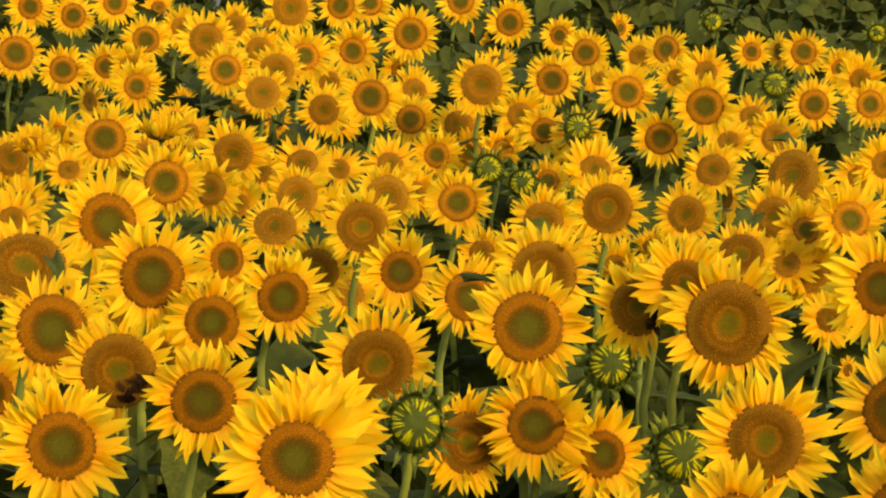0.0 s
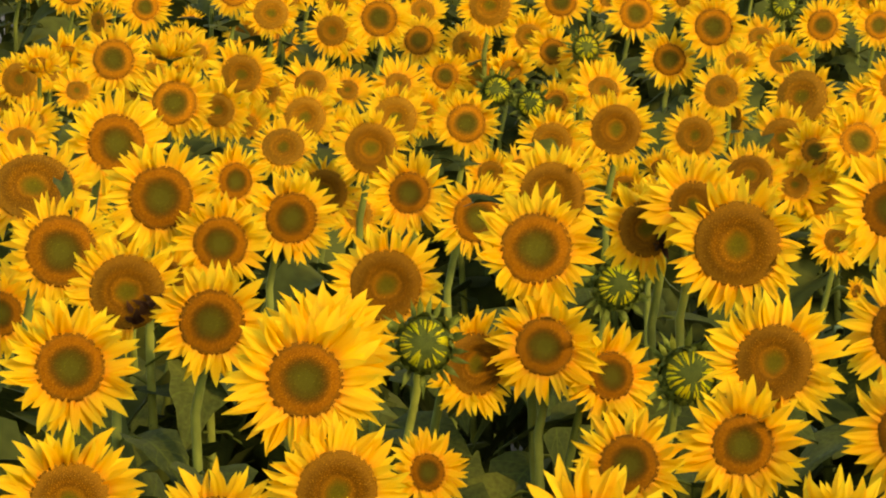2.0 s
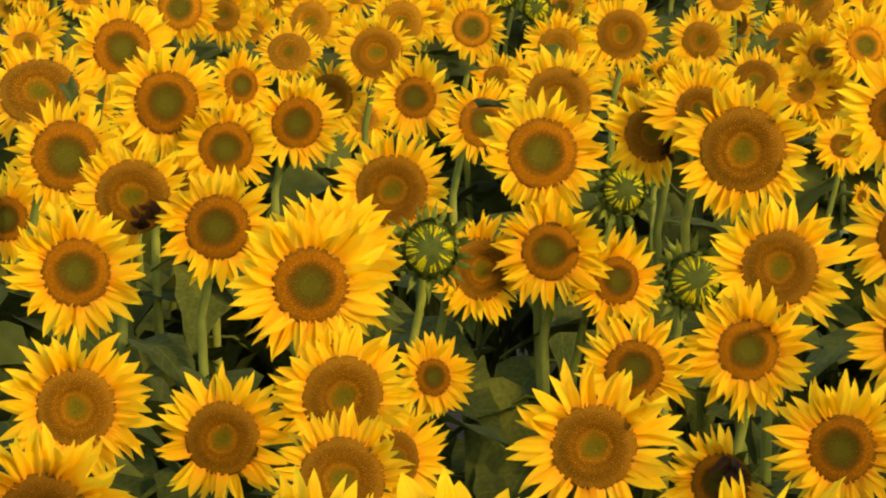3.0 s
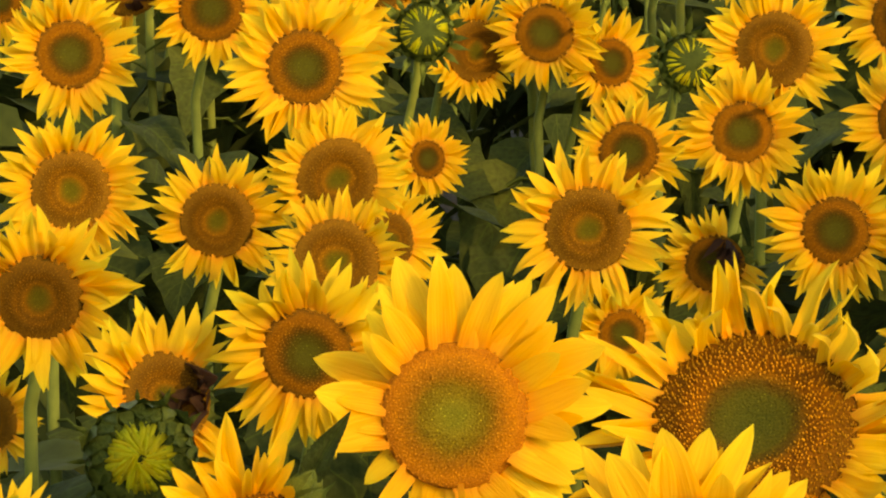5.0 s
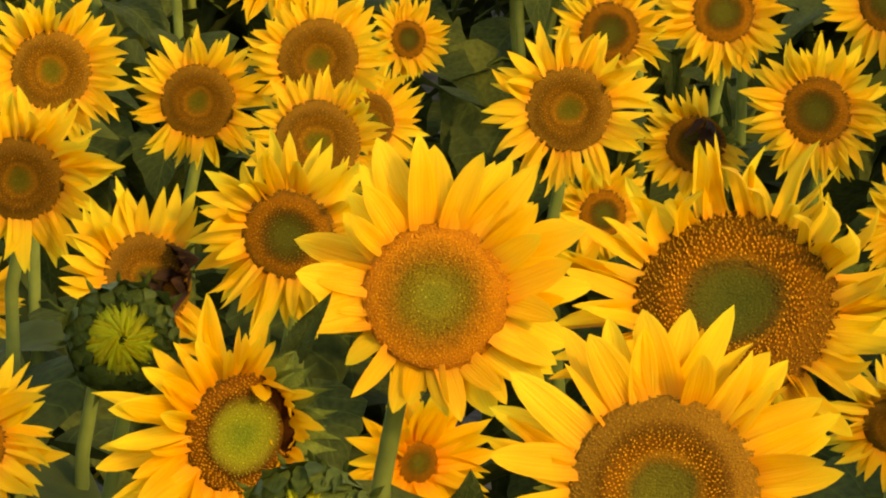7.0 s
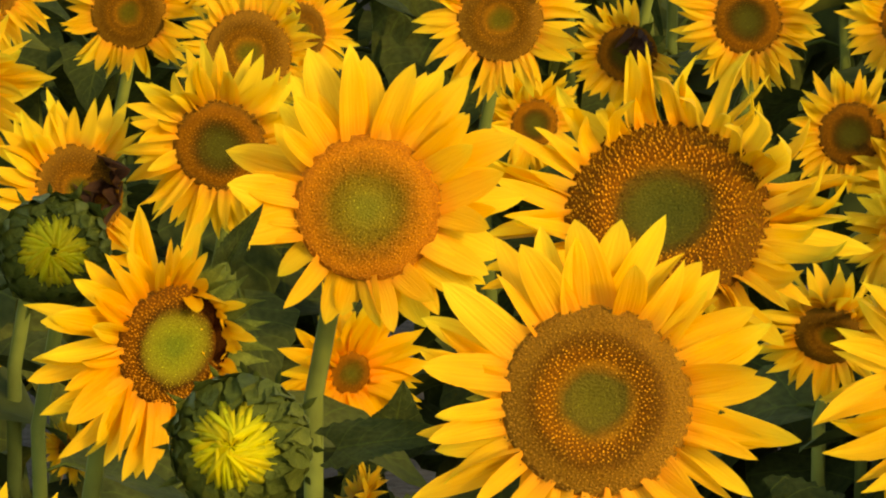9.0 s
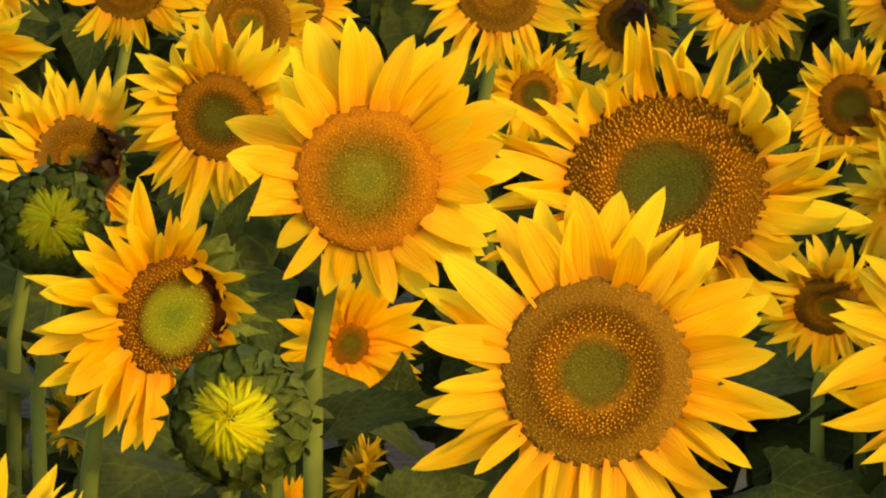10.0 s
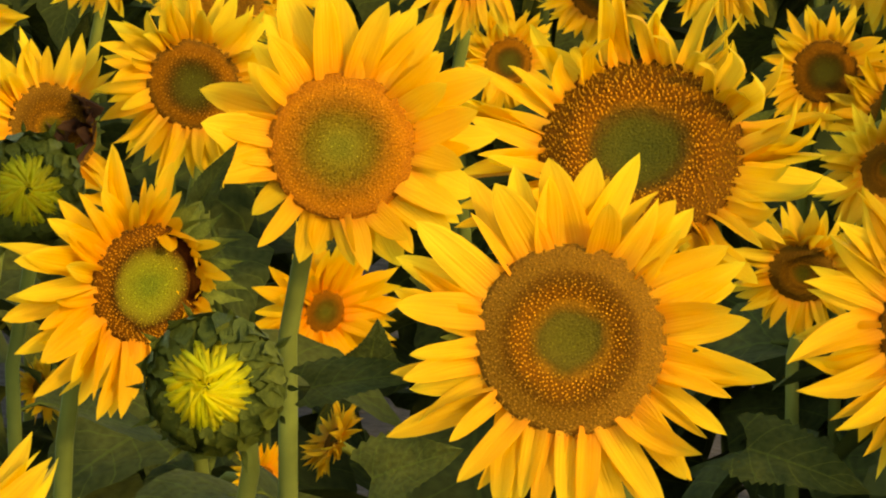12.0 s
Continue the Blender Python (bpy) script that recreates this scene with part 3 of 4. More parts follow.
def budding(x, y, z, outer):
    """A plant whose head is still a green bud with the first yellow petals showing."""
    root = new("sunflower")
    rng.seed(x * 97.0 + y)
    n = facing(x, y, rng.gauss(0, 8), 14)
    head = Vector((x, y, z))
    base = Vector((x, y, 0)) - Vector((n.x, n.y, 0)) * 0.14
    root.location = base
    tagged(root, "green sunflower bud with first yellow petals on a stem", "sunflower bud", "sunflower buds in the field")
    r = outer / 2 * 0.98
    rel = head - base
    _, pts = stalk(root, rel, n, 0.6 * r, 0.0075)
    leaves_on(root, pts, 6, 0.24)
    fh = part("flower_head", BACK, root, head_pose(rel, n, rng.uniform(0, 360)) @ Matrix.Diagonal((r, r, r * 1.4, 1)), "green bud")
    part("bud_core", BUD_CORE, fh)
    scales = [(0.70, -0.42, 62, 12, 0.60, 1.5), (0.98, -0.25, 88, 15, 0.62, 1.35), (1.02, 0.02, 112, 15, 0.42 if y < 4.5 else 0.30, 1.5)]
    if y < 4.5:   # a tight bud: scales lap over each other up to the tuft, few stand off
        scales += [(0.92, 0.14, 132, 13, 0.26, 1.7), (0.96, 0.08, 126, 17, 0.40, 1.7), (0.86, 0.20, 142, 16, 0.34, 1.7), (0.74, 0.28, 152, 14, 0.26, 1.8), (1.0, -0.16, 36, 12, 0.36, 0.6)]
    else:
        scales += [(1.0, -0.2, 40, 13, 0.66, 0.7), (0.96, -0.34, 12, 11, 0.74, 0.6)]
    for row, (rad, up, tilt, count, ll, wide) in enumerate(scales):
        for i in range(count):
            a = (i + row * 0.5) * 360 / count + rng.uniform(-6, 6)
            s = ll * rng.uniform(0.85, 1.15)
            part("bract", rng.choice(BRACTS if y < 4.5 else SEPALS), fh, pose(0, 0, 0, 0, 0, a) @ Matrix.Translation((rad, 0, up)) @ pose(0, 0, 0, 0, -tilt + rng.uniform(-8, 8), 0) @ Matrix.Diagonal((s, s * wide, s, 1)))
    for i in range(34 if y > 4.5 else 0):
        a = i * 10.6 + rng.uniform(-7, 7)
        s = rng.uniform(0.32, 0.60)
        part("petal", rng.choice(PETALS["lemon"]), fh, pose(0, 0, 0, 0, 0, a) @ Matrix.Translation((0.80, 0, 0.14)) @ pose(0, 0, 0, 0, -rng.uniform(130, 158), 0) @ Matrix.Diagonal((s, s * 1.15, s, 1)), "pale yellow unopened petal" if i == 0 else "")
    rows = ((0.64, 26, 0.58, 0.30, 156), (0.58, 24, 0.54, 0.36, 158), (0.46, 20, 0.44, 0.40, 156), (0.30, 14, 0.30, 0.42, 146)) if y < 4.5 else ()
    for row, (rad, count, ll, up, lean) in enumerate(rows):   # the closed whorl of petals folds in over the middle
        for i in range(count):
            a = (i + 0.5 * row) * 360 / count + rng.uniform(-7, 7)
            s = ll * rng.uniform(0.85, 1.15)
            part("petal", rng.choice(PETALS["lemon"]), fh, pose(0, 0, 0, 0, 0, a) @ Matrix.Translation((rad, 0, up)) @ pose(0, 0, 0, 0, -lean + rng.gauss(0, 7), rng.gauss(8, 6)) @ Matrix.Diagonal((s, s * 1.1, s, 1)), "pale yellow unopened petal" if row == i == 0 else "")
    return root


def held_leaf(root, foot, tip, width):
    """One leaf of a plant from foot to tip (world metres), its blade turned to the viewer's side."""
    o = Vector(root.location)
    a, b = Vector(foot) - o, Vector(tip) - o
    ax = (b - a).normalized()
    up = Vector((0.15, -0.8, 0.6))
    side = up.cross(ax).normalized()
    up = ax.cross(side)
    ll = (b - a).length
    m = Matrix((ax, side, up)).transposed().to_4x4()
    part("leaf", BLADE, root, Matrix.Translation(a) @ m @ Matrix.Diagonal((ll, width / 0.68, ll, 1)))


def leafy(x, y, z):
    """A plant seen only as its stem and leaves."""
    root = new("sunflower_plant")
    root.location = (x, y, 0)
    tagged(root, "dark green leafy sunflower plant without an open flower", "plant", "leafy plants in the field")
    _, pts = stalk(root, Vector((0, -0.1, z)), Vector((0, -1, 0)), 0.02, 0.012)
    tagged(part("leaves", rng.choice(BUSHY), root, Matrix.Translation((0, 0, z)) @ pose(0, 0, 0, 0, 0, rng.uniform(0, 360)) @ Matrix.Diagonal((0.9, 0.9, 1.1, 1))), kind="stuff")
    return root


# ---- the field ----
def ground_mesh():
    bm = bmesh.new()
    bmesh.ops.create_grid(bm, x_segments=60, y_segments=60, size=1)
    for v in bm.verts:
        x, y = v.co.x, v.co.y
        v.co.x, v.co.y = 12 * x + 600 * x ** 5, 12 + 16 * y + 700 * y ** 5
        v.co.z = 0.05 * noise.noise(Vector((v.co.x * 1.3, v.co.y * 1.3, 0))) if abs(v.co.x) < 30 and abs(v.co.y) < 50 else 0
    me = bpy.data.meshes.new("ground")
    bm.to_mesh(me)
    bm.free()
    me.materials.append(SOIL)
    me.shade_smooth()
    return me


tagged(new("ground", ground_mesh()), "dark bare soil under the sunflower field", "ground", kind="structure")

sunflower(-0.240, 2.500, 1.464, 0.0538, 0.1506, 10, 10, "mature")
leafed_b = sunflower(0.145, 2.534, 1.592, 0.1200, 0.2261, -3, 14, "wide")
leafed_a = budding(-0.080, 2.593, 1.547, 0.0935)
sunflower(0.387, 2.615, 1.572, 0.0809, 0.1839, -25, 10, "young")
leafed_c = sunflower(0.003, 3.165, 1.570, 0.1141, 0.2260, -2, 8, "fresh", foot=-0.05)
leafed_l = sunflower(-0.151, 3.187, 1.456, 0.0983, 0.1881, 25, 0, "green")
sunflower(0.239, 3.230, 1.546, 0.1630, 0.2860, -4, 38, "ruffled")
budding(-0.267, 3.528, 1.448, 0.1000)
sunflower(-0.439, 3.895, 1.256, 0.0653, 0.1523, 10, 0, "young")
sunflower(0.453, 3.969, 1.254, 0.0665, 0.1385, -5, -25, "mature")
sunflower(-0.076, 3.972, 1.044, 0.0279, 0.0727, 40, 0, "orange")
sunflower(-0.139, 4.008, 1.437, 0.0908, 0.1843, 0, 0, "young")
sunflower(-0.280, 4.021, 1.388, 0.0914, 0.1746, 15, 12, "mature", shadow_petals=0)
sunflower(-0.016, 4.273, 1.134, 0.0475, 0.1634, 18, 0, "orange")
sunflower(-0.250, 4.290, 0.991, 0.0301, 0.0723, 30, 20, "mature")
sunflower(-0.433, 4.340, 1.425, 0.0924, 0.1819, 0, 0, "mature")
sunflower(0.590, 4.393, 1.254, 0.0611, 0.1435, 10, 0, "mature")
sunflower(-0.007, 4.445, 0.939, 0.0312, 0.0811, -80, 25, "mature")
sunflower(-0.325, 4.472, 0.991, 0.0313, 0.0689, -30, 0, "mature")
sunflower(-0.511, 4.511, 1.251, 0.0687, 0.1187, 0, 0, "mature")
sunflower(0.158, 4.797, 1.413, 0.0981, 0.1799, 0, 0, "mature")
sunflower(0.668, 4.878, 1.201, 0.0744, 0.1556, 0, 10, "mature")
sunflower(0.580, 4.900, 1.254, 0.0778, 0.1454, 0, 0, "young")
sunflower(-0.138, 4.968, 1.340, 0.1018, 0.1663, 0, 12, "mature")
sunflower(0.205, 4.977, 1.251, 0.0614, 0.1263, 20, 0, "young")
sunflower(-0.466, 5.081, 1.409, 0.0972, 0.1792, 0, 0, "mature")
sunflower(0.475, 5.116, 1.351, 0.0855, 0.1681, 0, 0, "young")
sunflower(0.334, 5.247, 1.285, 0.0754, 0.1400, 0, 0, "young", shadow_petals=35)
sunflower(-0.296, 5.249, 1.340, 0.0931, 0.1662, 0, 0, "mature")
sunflower(0.695, 5.250, 1.323, 0.0794, 0.1625, 0, 0, "young")
sunflower(-0.146, 5.267, 1.391, 0.1039, 0.1756, 0, 0, "mature")
sunflower(-0.195, 5.560, 1.490, 0.1017, 0.1975, 0, 0, "young")
sunflower(-0.083, 5.574, 1.253, 0.0761, 0.1521, 40, 0, "mature")
sunflower(0.245, 5.745, 1.345, 0.0821, 0.1524, 0, 0, "young")
sunflower(0.404, 5.771, 1.368, 0.0864, 0.1713, 0, 0, "young")
sunflower(0.633, 5.786, 1.382, 0.0869, 0.1738, -20, 0, "young")
sunflower(0.457, 5.912, 1.463, 0.1084, 0.1911, 0, 0, "mature")
sunflower(-0.171, 5.720, 1.508, 0.0720, 0.1800, 0, 20, "mature")
sunflower(-0.545, 5.961, 1.450, 0.0989, 0.1880, 0, 0, "young")
sunflower(0.668, 6.167, 1.473, 0.1007, 0.1930, -20, 0, "young")
sunflower(-0.037, 6.251, 1.249, 0.0578, 0.1207, 25, 0, "young")
budding(0.359, 6.303, 1.388, 0.0941)
budding(-0.043, 6.482, 1.411, 0.0965)
sunflower(-0.379, 6.612, 1.429, 0.1030, 0.1836, 0, 0, "young")
sunflower(0.453, 6.631, 1.551, 0.1345, 0.2134, 0, 0, "mature")
sunflower(0.150, 6.690, 1.380, 0.0933, 0.1739, 0, 0, "young")
sunflower(-0.520, 6.708, 1.465, 0.1182, 0.1863, 0, 0, "mature", shadow_petals=-45)
sunflower(0.389, 6.722, 1.604, 0.0771, 0.1561, 0, 10, "mature")
sunflower(0.037, 6.722, 1.346, 0.1001, 0.1657, 25, 0, "mature")
sunflower(0.256, 6.730, 1.326, 0.0803, 0.1569, 20, 0, "young")
sunflower(0.137, 6.744, 1.531, 0.1138, 0.1893, 0, 0, "young")
sunflower(0.317, 6.801, 1.557, 0.0918, 0.1579, 0, 0, "mature", shadow_petals=-20, foot=0.08)
sunflower(-0.107, 6.854, 1.458, 0.1157, 0.1898, 0, 0, "mature")
sunflower(-0.678, 7.262, 1.467, 0.1230, 0.1919, 0, 0, "young")
sunflower(0.778, 7.419, 1.524, 0.1005, 0.2061, 0, 0, "young")
leafed_k = sunflower(-0.751, 7.542, 1.547, 0.1429, 0.2124, 0, 37, "mature")
sunflower(-0.838, 7.767, 1.291, 0.0845, 0.1584, 0, 0, "young")
sunflower(-0.431, 7.813, 1.419, 0.1003, 0.1816, 0, 0, "young")
sunflower(-0.545, 7.862, 1.499, 0.1189, 0.1997, 0, 0, "young")
sunflower(0.193, 8.026, 1.488, 0.1244, 0.1969, 0, 0, "mature")
sunflower(-0.544, 8.073, 1.322, 0.0656, 0.1803, 0, 25, "mature")
budding(0.327, 8.242, 1.287, 0.1025)
sunflower(-0.842, 8.267, 1.273, 0.0673, 0.1684, 0, 20, "mature")
sunflower(-0.552, 8.452, 1.336, 0.0640, 0.1829, 0, 20, "mature")
sunflower(-0.646, 8.521, 1.344, 0.0692, 0.1844, 0, 15, "mature")
sunflower(-0.684, 8.550, 1.539, 0.1201, 0.2101, 0, 0, "young")
sunflower(-0.327, 8.552, 1.388, 0.1062, 0.1754, 0, 0, "young")
leafed_g = sunflower(0.051, 8.555, 1.388, 0.1015, 0.1753, 15, 0, "young")
sunflower(-0.805, 9.135, 1.367, 0.0692, 0.1854, 10, 20, "mature")
sunflower(-0.091, 9.171, 1.376, 0.0927, 0.1730, 0, 0, "young")
sunflower(-0.181, 9.445, 1.450, 0.1144, 0.1882, 0, 0, "mature")
sunflower(-0.490, 9.476, 1.373, 0.0844, 0.1725, 20, 0, "young")
sunflower(-0.290, 9.602, 1.335, 0.1035, 0.1657, 0, 0, "mature")
sunflower(0.890, 9.673, 1.215, 0.0603, 0.1625, 0, 15, "mature")
sunflower(0.485, 9.706, 1.296, 0.0655, 0.1755, 10, 20, "mature")
sunflower(0.942, 9.745, 1.089, 0.0317, 0.0635, 50, -10, "mature")
sunflower(0.387, 9.882, 1.454, 0.1171, 0.1890, 0, 0, "mature")
sunflower(0.707, 9.937, 1.339, 0.1073, 0.1664, 0, 30, "mature")
sunflower(-0.363, 9.997, 1.089, 0.0324, 0.0811, 40, 0, "mature")
sunflower(0.977, 10.071, 1.410, 0.0926, 0.1797, 0, 0, "young")
sunflower(-0.223, 10.071, 1.233, 0.0679, 0.1684, 0, 15, "mature")
sunflower(0.831, 10.151, 1.296, 0.0686, 0.1756, 0, 20, "mature")
sunflower(0.901, 10.165, 1.262, 0.0825, 0.1540, 0, 10, "mature")
sunflower(0.880, 10.197, 1.374, 0.0689, 0.1543, 25, 0, "young")
sunflower(0.422, 10.243, 1.284, 0.0691, 0.1574, 0, 50, "mature")
sunflower(-0.416, 10.400, 1.364, 0.1051, 0.1709, 0, 25, "mature")
leafed_h = sunflower(0.823, 10.439, 1.385, 0.1015, 0.1747, 0, 0, "mature")
leafed_d = sunflower(0.251, 10.482, 1.371, 0.0988, 0.1722, 0, 0, "mature")
sunflower(0.884, 10.582, 1.477, 0.1314, 0.1942, 0, 15, "mature")
sunflower(-0.701, 10.656, 1.456, 0.1120, 0.1896, 0, 0, "young")
sunflower(0.623, 10.750, 1.365, 0.0956, 0.1710, 0, 0, "mature")
sunflower(0.038, 10.768, 1.395, 0.0985, 0.1767, 0, 0, "young")
leafed_i = sunflower(0.102, 10.964, 1.247, 0.0679, 0.1299, 0, 25, "mature")
sunflower(-0.384, 11.036, 1.388, 0.1069, 0.1753, 0, 0, "mature")
sunflower(-0.147, 11.038, 1.387, 0.1114, 0.1752, 0, 12, "mature")
sunflower(-1.133, 11.046, 1.327, 0.0747, 0.1644, 0, 30, "mature")
sunflower(0.555, 11.104, 1.247, 0.0599, 0.1377, 0, 50, "mature")
sunflower(0.336, 11.307, 1.248, 0.0701, 0.1675, 0, 20, "mature")
sunflower(-0.634, 11.445, 1.374, 0.0925, 0.1727, -15, 0, "mature")
sunflower(-0.930, 11.596, 1.501, 0.1125, 0.2001, 0, 0, "young")
sunflower(0.418, 11.596, 1.416, 0.0858, 0.1810, 0, 30, "mature")
sunflower(0.189, 11.627, 1.194, 0.0626, 0.1566, 0, 25, "mature")
sunflower(-0.588, 11.791, 1.446, 0.1111, 0.1873, 0, 0, "mature")
sunflower(-0.399, 11.908, 1.409, 0.0897, 0.1794, 0, 35, "mature")
sunflower(-0.586, 11.971, 1.288, 0.0710, 0.1742, 0, 25, "mature")
sunflower(0.770, 11.988, 1.383, 0.0969, 0.1744, 0, 15, "mature")
sunflower(1.060, 12.012, 1.312, 0.0714, 0.1784, 0, 20, "mature")
sunflower(-0.316, 12.108, 1.260, 0.0652, 0.1695, 10, 15, "mature")
budding(0.231, 12.185, 1.331, 0.0885)
sunflower(-1.219, 12.216, 1.274, 0.0727, 0.1718, 0, 20, "mature")
budding(0.133, 12.229, 1.368, 0.0921)
sunflower(-1.089, 12.232, 1.365, 0.0660, 0.1849, 0, 30, "mature")
sunflower(1.292, 12.306, 1.376, 0.0832, 0.1730, 0, 0, "mature")
sunflower(-0.828, 12.361, 1.465, 0.0832, 0.1914, 0, 70, "mature")
sunflower(-0.542, 12.442, 1.344, 0.0770, 0.1808, 0, 20, "mature")
sunflower(0.835, 12.467, 1.266, 0.0807, 0.1546, -45, 0, "mature")
sunflower(-1.223, 12.492, 1.422, 0.0675, 0.1822, 0, 48, "mature")
sunflower(1.253, 12.664, 1.309, 0.0685, 0.1780, 0, 20, "mature")
sunflower(-1.314, 12.794, 1.356, 0.1037, 0.1694, 0, 0, "mature")
sunflower(-1.346, 12.851, 1.278, 0.0799, 0.1564, 0, 40, "mature")
sunflower(-0.163, 12.866, 1.337, 0.0796, 0.1661, 0, 35, "mature")
sunflower(-0.818, 12.901, 1.380, 0.0695, 0.1737, 0, 66, "mature")
sunflower(-0.085, 12.906, 1.247, 0.0694, 0.1458, 0, 0, "mature")
sunflower(0.806, 12.946, 1.509, 0.1150, 0.2021, 0, 0, "young")
leafed_e = sunflower(1.027, 13.003, 1.406, 0.0876, 0.1788, 0, 0, "mature")
sunflower(0.675, 13.014, 1.405, 0.1016, 0.1786, 0, 0, "young")
sunflower(-0.931, 13.103, 1.358, 0.0636, 0.1836, 10, 25, "mature")
sunflower(-0.981, 13.225, 1.292, 0.0713, 0.1783, 0, 20, "mature")
sunflower(0.334, 13.348, 1.247, 0.0718, 0.1401, 0, 10, "young")
sunflower(-0.331, 13.387, 1.280, 0.0720, 0.1728, 10, 20, "mature")
sunflower(-0.229, 13.411, 1.507, 0.1153, 0.2017, 0, 0, "young")
sunflower(0.192, 13.463, 1.340, 0.0724, 0.1665, 15, 42, "mature")
sunflower(-1.292, 13.565, 1.325, 0.0659, 0.1740, 0, 20, "mature")
sunflower(-0.044, 13.611, 1.230, 0.0659, 0.1647, 0, 20, "mature")
sunflower(-0.020, 13.624, 1.308, 0.0842, 0.1612, 0, 0, "young")
budding(0.436, 13.628, 1.399, 0.0953)
sunflower(0.440, 13.763, 1.361, 0.0814, 0.1702, 0, 0, "mature")
sunflower(0.126, 13.778, 1.528, 0.1332, 0.2072, 0, 0, "mature")
sunflower(0.411, 13.825, 1.247, 0.0669, 0.1674, 0, 20, "mature")
sunflower(0.334, 13.889, 1.369, 0.0859, 0.1717, 0, 0, "young")
sunflower(-1.265, 13.932, 1.355, 0.0827, 0.1692, 20, 50, "mature")
sunflower(-0.840, 13.936, 1.360, 0.0675, 0.1876, -10, 20, "mature")
sunflower(0.090, 14.010, 1.289, 0.0829, 0.1582, 0, 0, "young")
sunflower(0.053, 14.033, 1.378, 0.0980, 0.1735, 0, 15, "mature")
sunflower(1.243, 14.118, 1.443, 0.1028, 0.1865, 0, 0, "young")
sunflower(-0.400, 14.133, 1.423, 0.1026, 0.1823, 0, 0, "mature")
sunflower(0.961, 14.144, 1.318, 0.0762, 0.1829, 0, 25, "mature")
sunflower(-0.109, 14.180, 1.388, 0.0991, 0.1753, 0, 0, "young")
sunflower(0.622, 14.210, 1.479, 0.1108, 0.1948, 0, 0, "young")
sunflower(-0.619, 14.464, 1.461, 0.1166, 0.1905, 0, 15, "mature")
leafed_j = sunflower(1.478, 14.562, 1.416, 0.0983, 0.1809, 0, 0, "young")
sunflower(0.267, 14.605, 1.374, 0.0903, 0.1727, 0, 0, "mature")
sunflower(0.383, 14.721, 1.491, 0.1107, 0.1977, 0, 0, "young")
sunflower(-1.081, 14.887, 1.460, 0.0942, 0.1904, 0, 0, "young")
sunflower(1.092, 14.898, 1.351, 0.0843, 0.1686, 0, 25, "mature")
sunflower(-0.956, 15.016, 1.334, 0.0687, 0.1860, 0, 25, "mature")
budding(1.190, 15.082, 1.455, 0.1016)
sunflower(-0.782, 15.183, 1.501, 0.1102, 0.2000, 0, 0, "young")
sunflower(-0.378, 15.318, 1.308, 0.0741, 0.1811, 0, 20, "mature")
sunflower(-0.105, 15.360, 1.419, 0.0908, 0.1815, 10, 20, "mature")
sunflower(-0.608, 15.425, 1.488, 0.1243, 0.1969, 0, 0, "mature")
sunflower(0.975, 15.605, 1.472, 0.0840, 0.1931, 0, 20, "mature")
sunflower(-1.412, 15.669, 1.477, 0.1056, 0.1943, 0, 0, "young")
sunflower(-0.765, 15.742, 1.306, 0.0847, 0.1609, 0, 15, "mature")
sunflower(-0.886, 15.771, 1.582, 0.1272, 0.2226, 0, 0, "mature")
sunflower(-0.522, 15.944, 1.514, 0.1071, 0.2034, 0, 0, "young")
sunflower(-1.624, 16.017, 1.521, 0.1340, 0.2053, 0, 0, "young")
leafed_f = sunflower(-0.639, 16.023, 1.269, 0.0862, 0.1551, 50, 0, "young")
sunflower(1.587, 16.026, 1.420, 0.0865, 0.1816, 0, 0, "mature")
sunflower(-0.123, 16.070, 1.594, 0.1251, 0.2264, 0, 0, "young")
sunflower(0.911, 16.530, 1.401, 0.0667, 0.1778, -30, 0, "mature")
sunflower(-1.224, 16.536, 1.445, 0.0935, 0.1870, 0, 0, "mature")
sunflower(-0.160, 16.608, 1.425, 0.0892, 0.1828, 0, 0, "young")
sunflower(-0.354, 16.611, 1.503, 0.1070, 0.2007, 0, 0, "young")
sunflower(0.567, 16.726, 1.491, 0.1078, 0.1977, 0, 0, "young")
sunflower(-1.412, 16.801, 1.291, 0.0815, 0.1585, 40, 0, "mature")
sunflower(0.894, 16.836, 1.497, 0.1086, 0.1991, 0, 0, "young")
sunflower(-1.354, 16.941, 1.424, 0.0958, 0.1825, 0, 0, "young")
sunflower(-1.216, 17.245, 1.517, 0.1114, 0.2042, 0, 0, "young")
sunflower(-0.468, 17.285, 1.343, 0.0882, 0.1672, 20, 0, "mature")
sunflower(1.484, 17.325, 1.464, 0.1074, 0.1914, 0, 0, "young")
sunflower(-1.076, 17.460, 1.247, 0.0658, 0.1410, 60, 0, "young")
sunflower(-0.772, 17.662, 1.458, 0.1044, 0.1898, 0, 0, "mature")
sunflower(-0.643, 17.724, 1.628, 0.1475, 0.2379, 0, 0, "mature")
sunflower(1.676, 17.754, 1.372, 0.0814, 0.1724, 0, 0, "young")
sunflower(0.664, 17.940, 1.319, 0.0723, 0.1832, 0, 25, "mature")
sunflower(0.843, 18.060, 1.410, 0.0922, 0.1796, 0, 0, "mature")
sunflower(0.286, 18.115, 1.553, 0.1167, 0.2139, 0, 0, "young")
sunflower(-1.157, 18.681, 1.504, 0.1005, 0.2009, 0, 0, "mature")
sunflower(1.373, 18.760, 1.395, 0.0858, 0.1767, 0, 0, "young")
sunflower(-0.931, 18.836, 1.510, 0.1012, 0.2024, 0, 0, "mature")
sunflower(-0.462, 19.067, 1.590, 0.1228, 0.2252, 0, 0, "young")
sunflower(0.248, 19.247, 1.325, 0.0775, 0.1809, 0, 25, "mature")
sunflower(-1.888, 19.288, 1.576, 0.1144, 0.2210, 0, 0, "young")
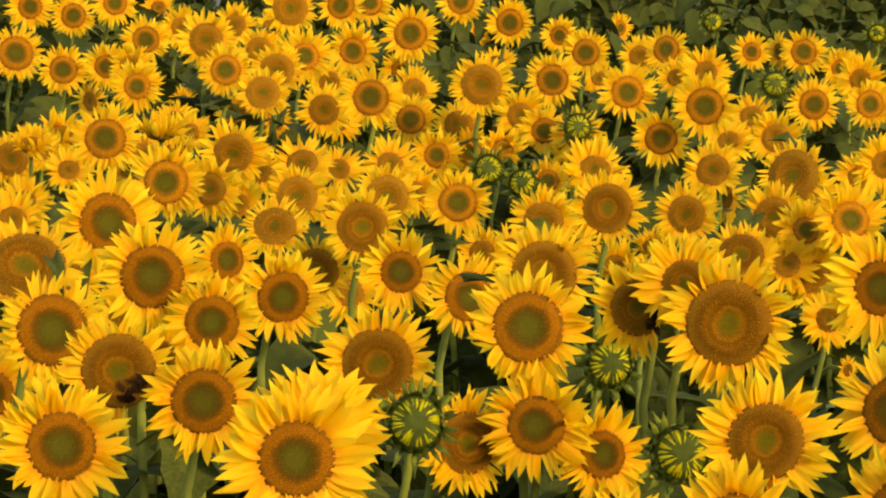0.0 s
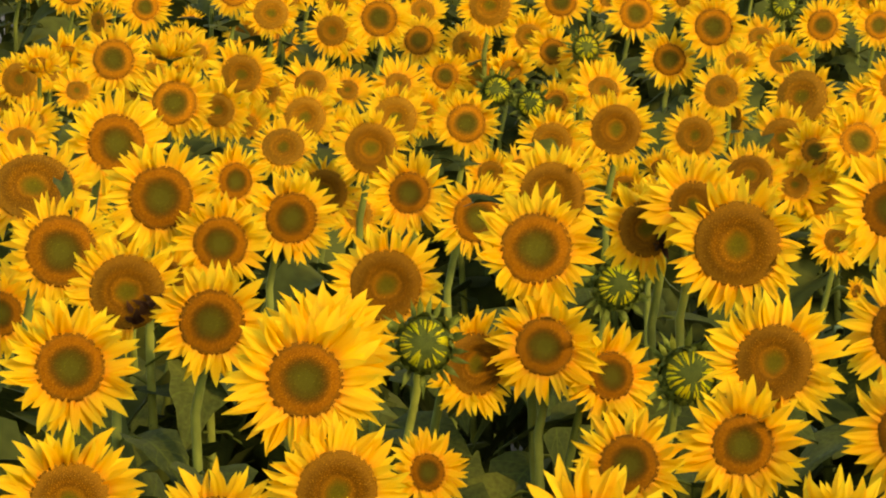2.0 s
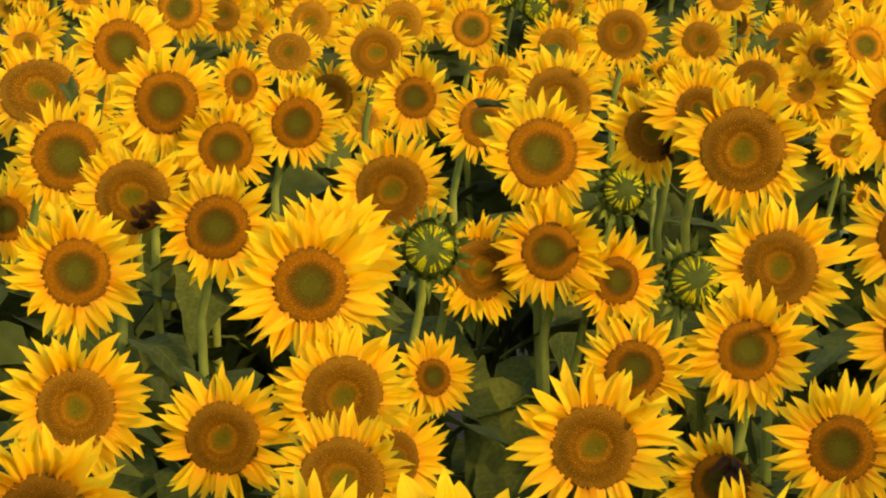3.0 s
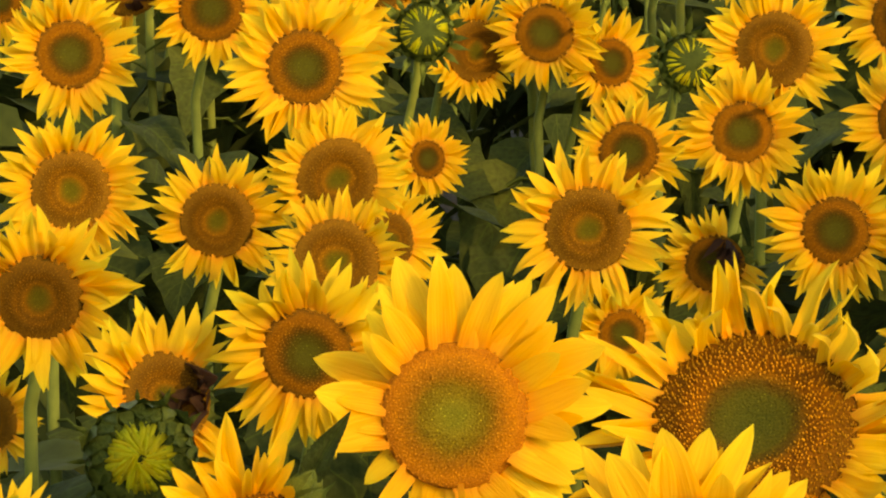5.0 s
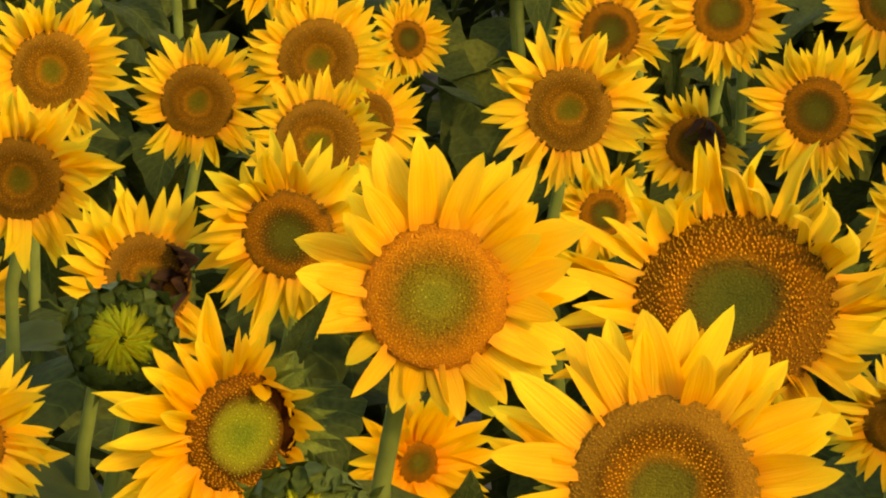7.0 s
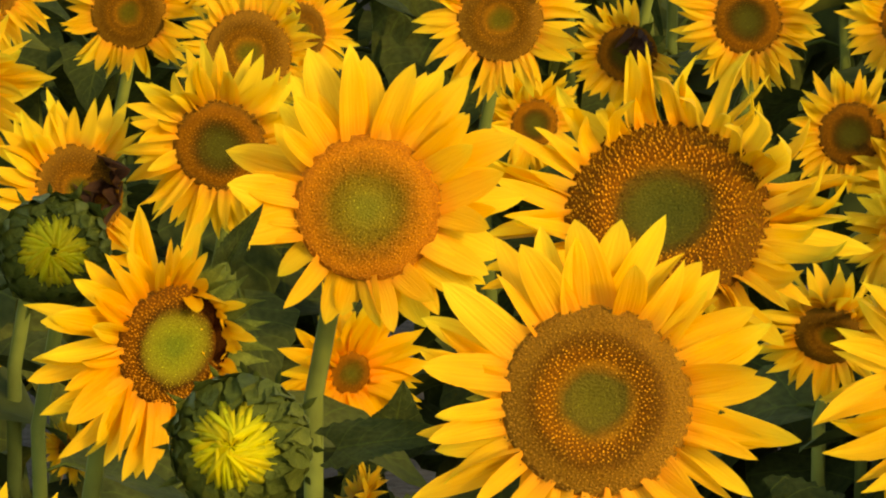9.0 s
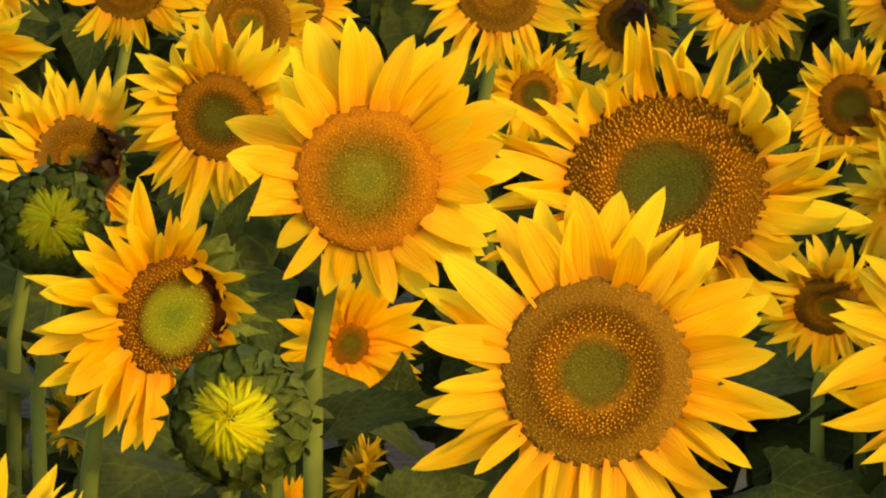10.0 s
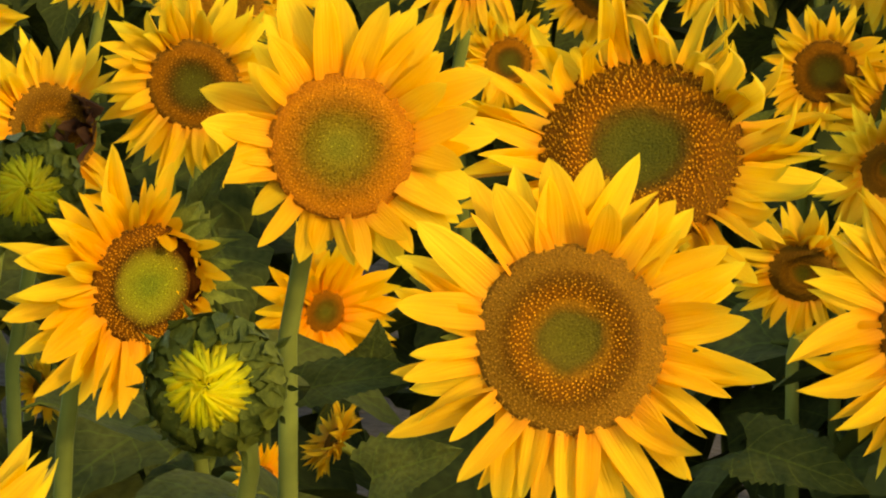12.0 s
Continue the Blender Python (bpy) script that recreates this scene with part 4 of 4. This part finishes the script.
sunflower(1.543, 19.315, 1.368, 0.0780, 0.1716, -35, 0, "young")
sunflower(-1.695, 19.345, 1.533, 0.1146, 0.2084, 0, 0, "young")
sunflower(0.082, 19.688, 1.588, 0.1268, 0.2245, 0, 0, "young")
sunflower(-1.549, 19.905, 1.572, 0.1178, 0.2196, 0, 0, "young")
budding(2.064, 20.052, 1.419, 0.0974)
sunflower(0.557, 20.174, 1.405, 0.0921, 0.1787, 0, 0, "young")
budding(1.292, 20.174, 1.468, 0.1031)
sunflower(-0.349, 20.181, 1.562, 0.1218, 0.2166, 0, 0, "young")
sunflower(-0.882, 21.651, 1.383, 0.0872, 0.1745, 0, 0, "mature")
sunflower(0.276, 22.168, 1.267, 0.0714, 0.1547, 0, 0, "mature")
sunflower(0.200, 22.582, 1.323, 0.0788, 0.1636, 0, 0, "young")
sunflower(0.954, 22.750, 1.331, 0.0855, 0.1650, 25, 0, "young")
sunflower(-1.546, 22.904, 1.435, 0.0801, 0.1848, 0, 0, "mature")
held_leaf(leafed_a, (-0.049, 2.669, 1.517), (0.056, 2.622, 1.551), 0.035)
held_leaf(leafed_b, (0.245, 2.737, 1.467), (0.348, 2.663, 1.457), 0.057)
held_leaf(leafed_c, (0.016, 2.950, 1.431), (0.028, 2.900, 1.496), 0.050)
held_leaf(leafed_c, (-0.001, 2.969, 1.354), (0.081, 2.918, 1.404), 0.062)
held_leaf(leafed_d, (0.310, 10.421, 1.320), (0.190, 10.224, 1.405), 0.058)
held_leaf(leafed_e, (1.113, 12.926, 1.381), (1.002, 12.681, 1.443), 0.048)
held_leaf(leafed_f, (-0.600, 15.864, 1.337), (-0.639, 15.540, 1.242), 0.055)
held_leaf(leafed_g, (0.012, 8.384, 1.431), (0.112, 8.220, 1.469), 0.034)
held_leaf(leafed_h, (0.783, 10.284, 1.422), (0.689, 10.081, 1.382), 0.060)
held_leaf(leafed_i, (0.083, 10.965, 1.269), (-0.046, 10.751, 1.324), 0.053)
held_leaf(leafed_j, (1.409, 14.417, 1.390), (1.279, 14.145, 1.474), 0.050)
held_leaf(leafed_k, (-0.696, 7.396, 1.597), (-0.656, 7.245, 1.547), 0.034)
held_leaf(leafed_l, (-0.113, 3.119, 1.522), (-0.081, 3.071, 1.590), 0.024)

# the leafy back of the field
for row in range(8):
    for j in range(14):
        yy = 18.0 + row * 1.3 + rng.uniform(-0.4, 0.4)
        leafy(((j + rng.random()) / 7 - 1) * yy * 0.125 + 0.05, yy, rng.uniform(1.20, 1.40) + 0.035 * row)
for row in range(4):
    for j in range(14):
        yy = 28.5 + row * 1.2 + rng.uniform(-0.4, 0.4)
        leafy(((j + rng.random()) / 7 - 1) * yy * 0.125 + 0.05, yy, rng.uniform(1.45, 1.62))
for i in range(30):
    yy = 8.0 + (i % 10) * 0.9 + rng.uniform(-0.4, 0.4)
    leafy(rng.uniform(-1, 1) * yy * 0.11, yy, rng.uniform(1.05, 1.18))
for i in range(10):
    yy = 3.6 + i * 0.55
    leafy(yy * 0.132 + (0.14 if yy < 5.5 else 0) + rng.uniform(-0.05, 0.08), yy, rng.uniform(1.15, 1.3))
    leafy(-yy * 0.118 + rng.uniform(-0.08, 0.05), yy, rng.uniform(1.1, 1.25))
# field carried on out of view: unseen plants added to shade the lower leaves
for i in range(9):
    leafy(-0.35 + 0.13 * i + rng.uniform(-0.04, 0.04), rng.uniform(1.9, 2.3), rng.uniform(1.30, 1.42))
for i in range(11):
    yy = 2.4 + 0.26 * i
    leafy(0.131 * yy + rng.uniform(0.34, 0.46), yy, rng.uniform(1.40, 1.52))
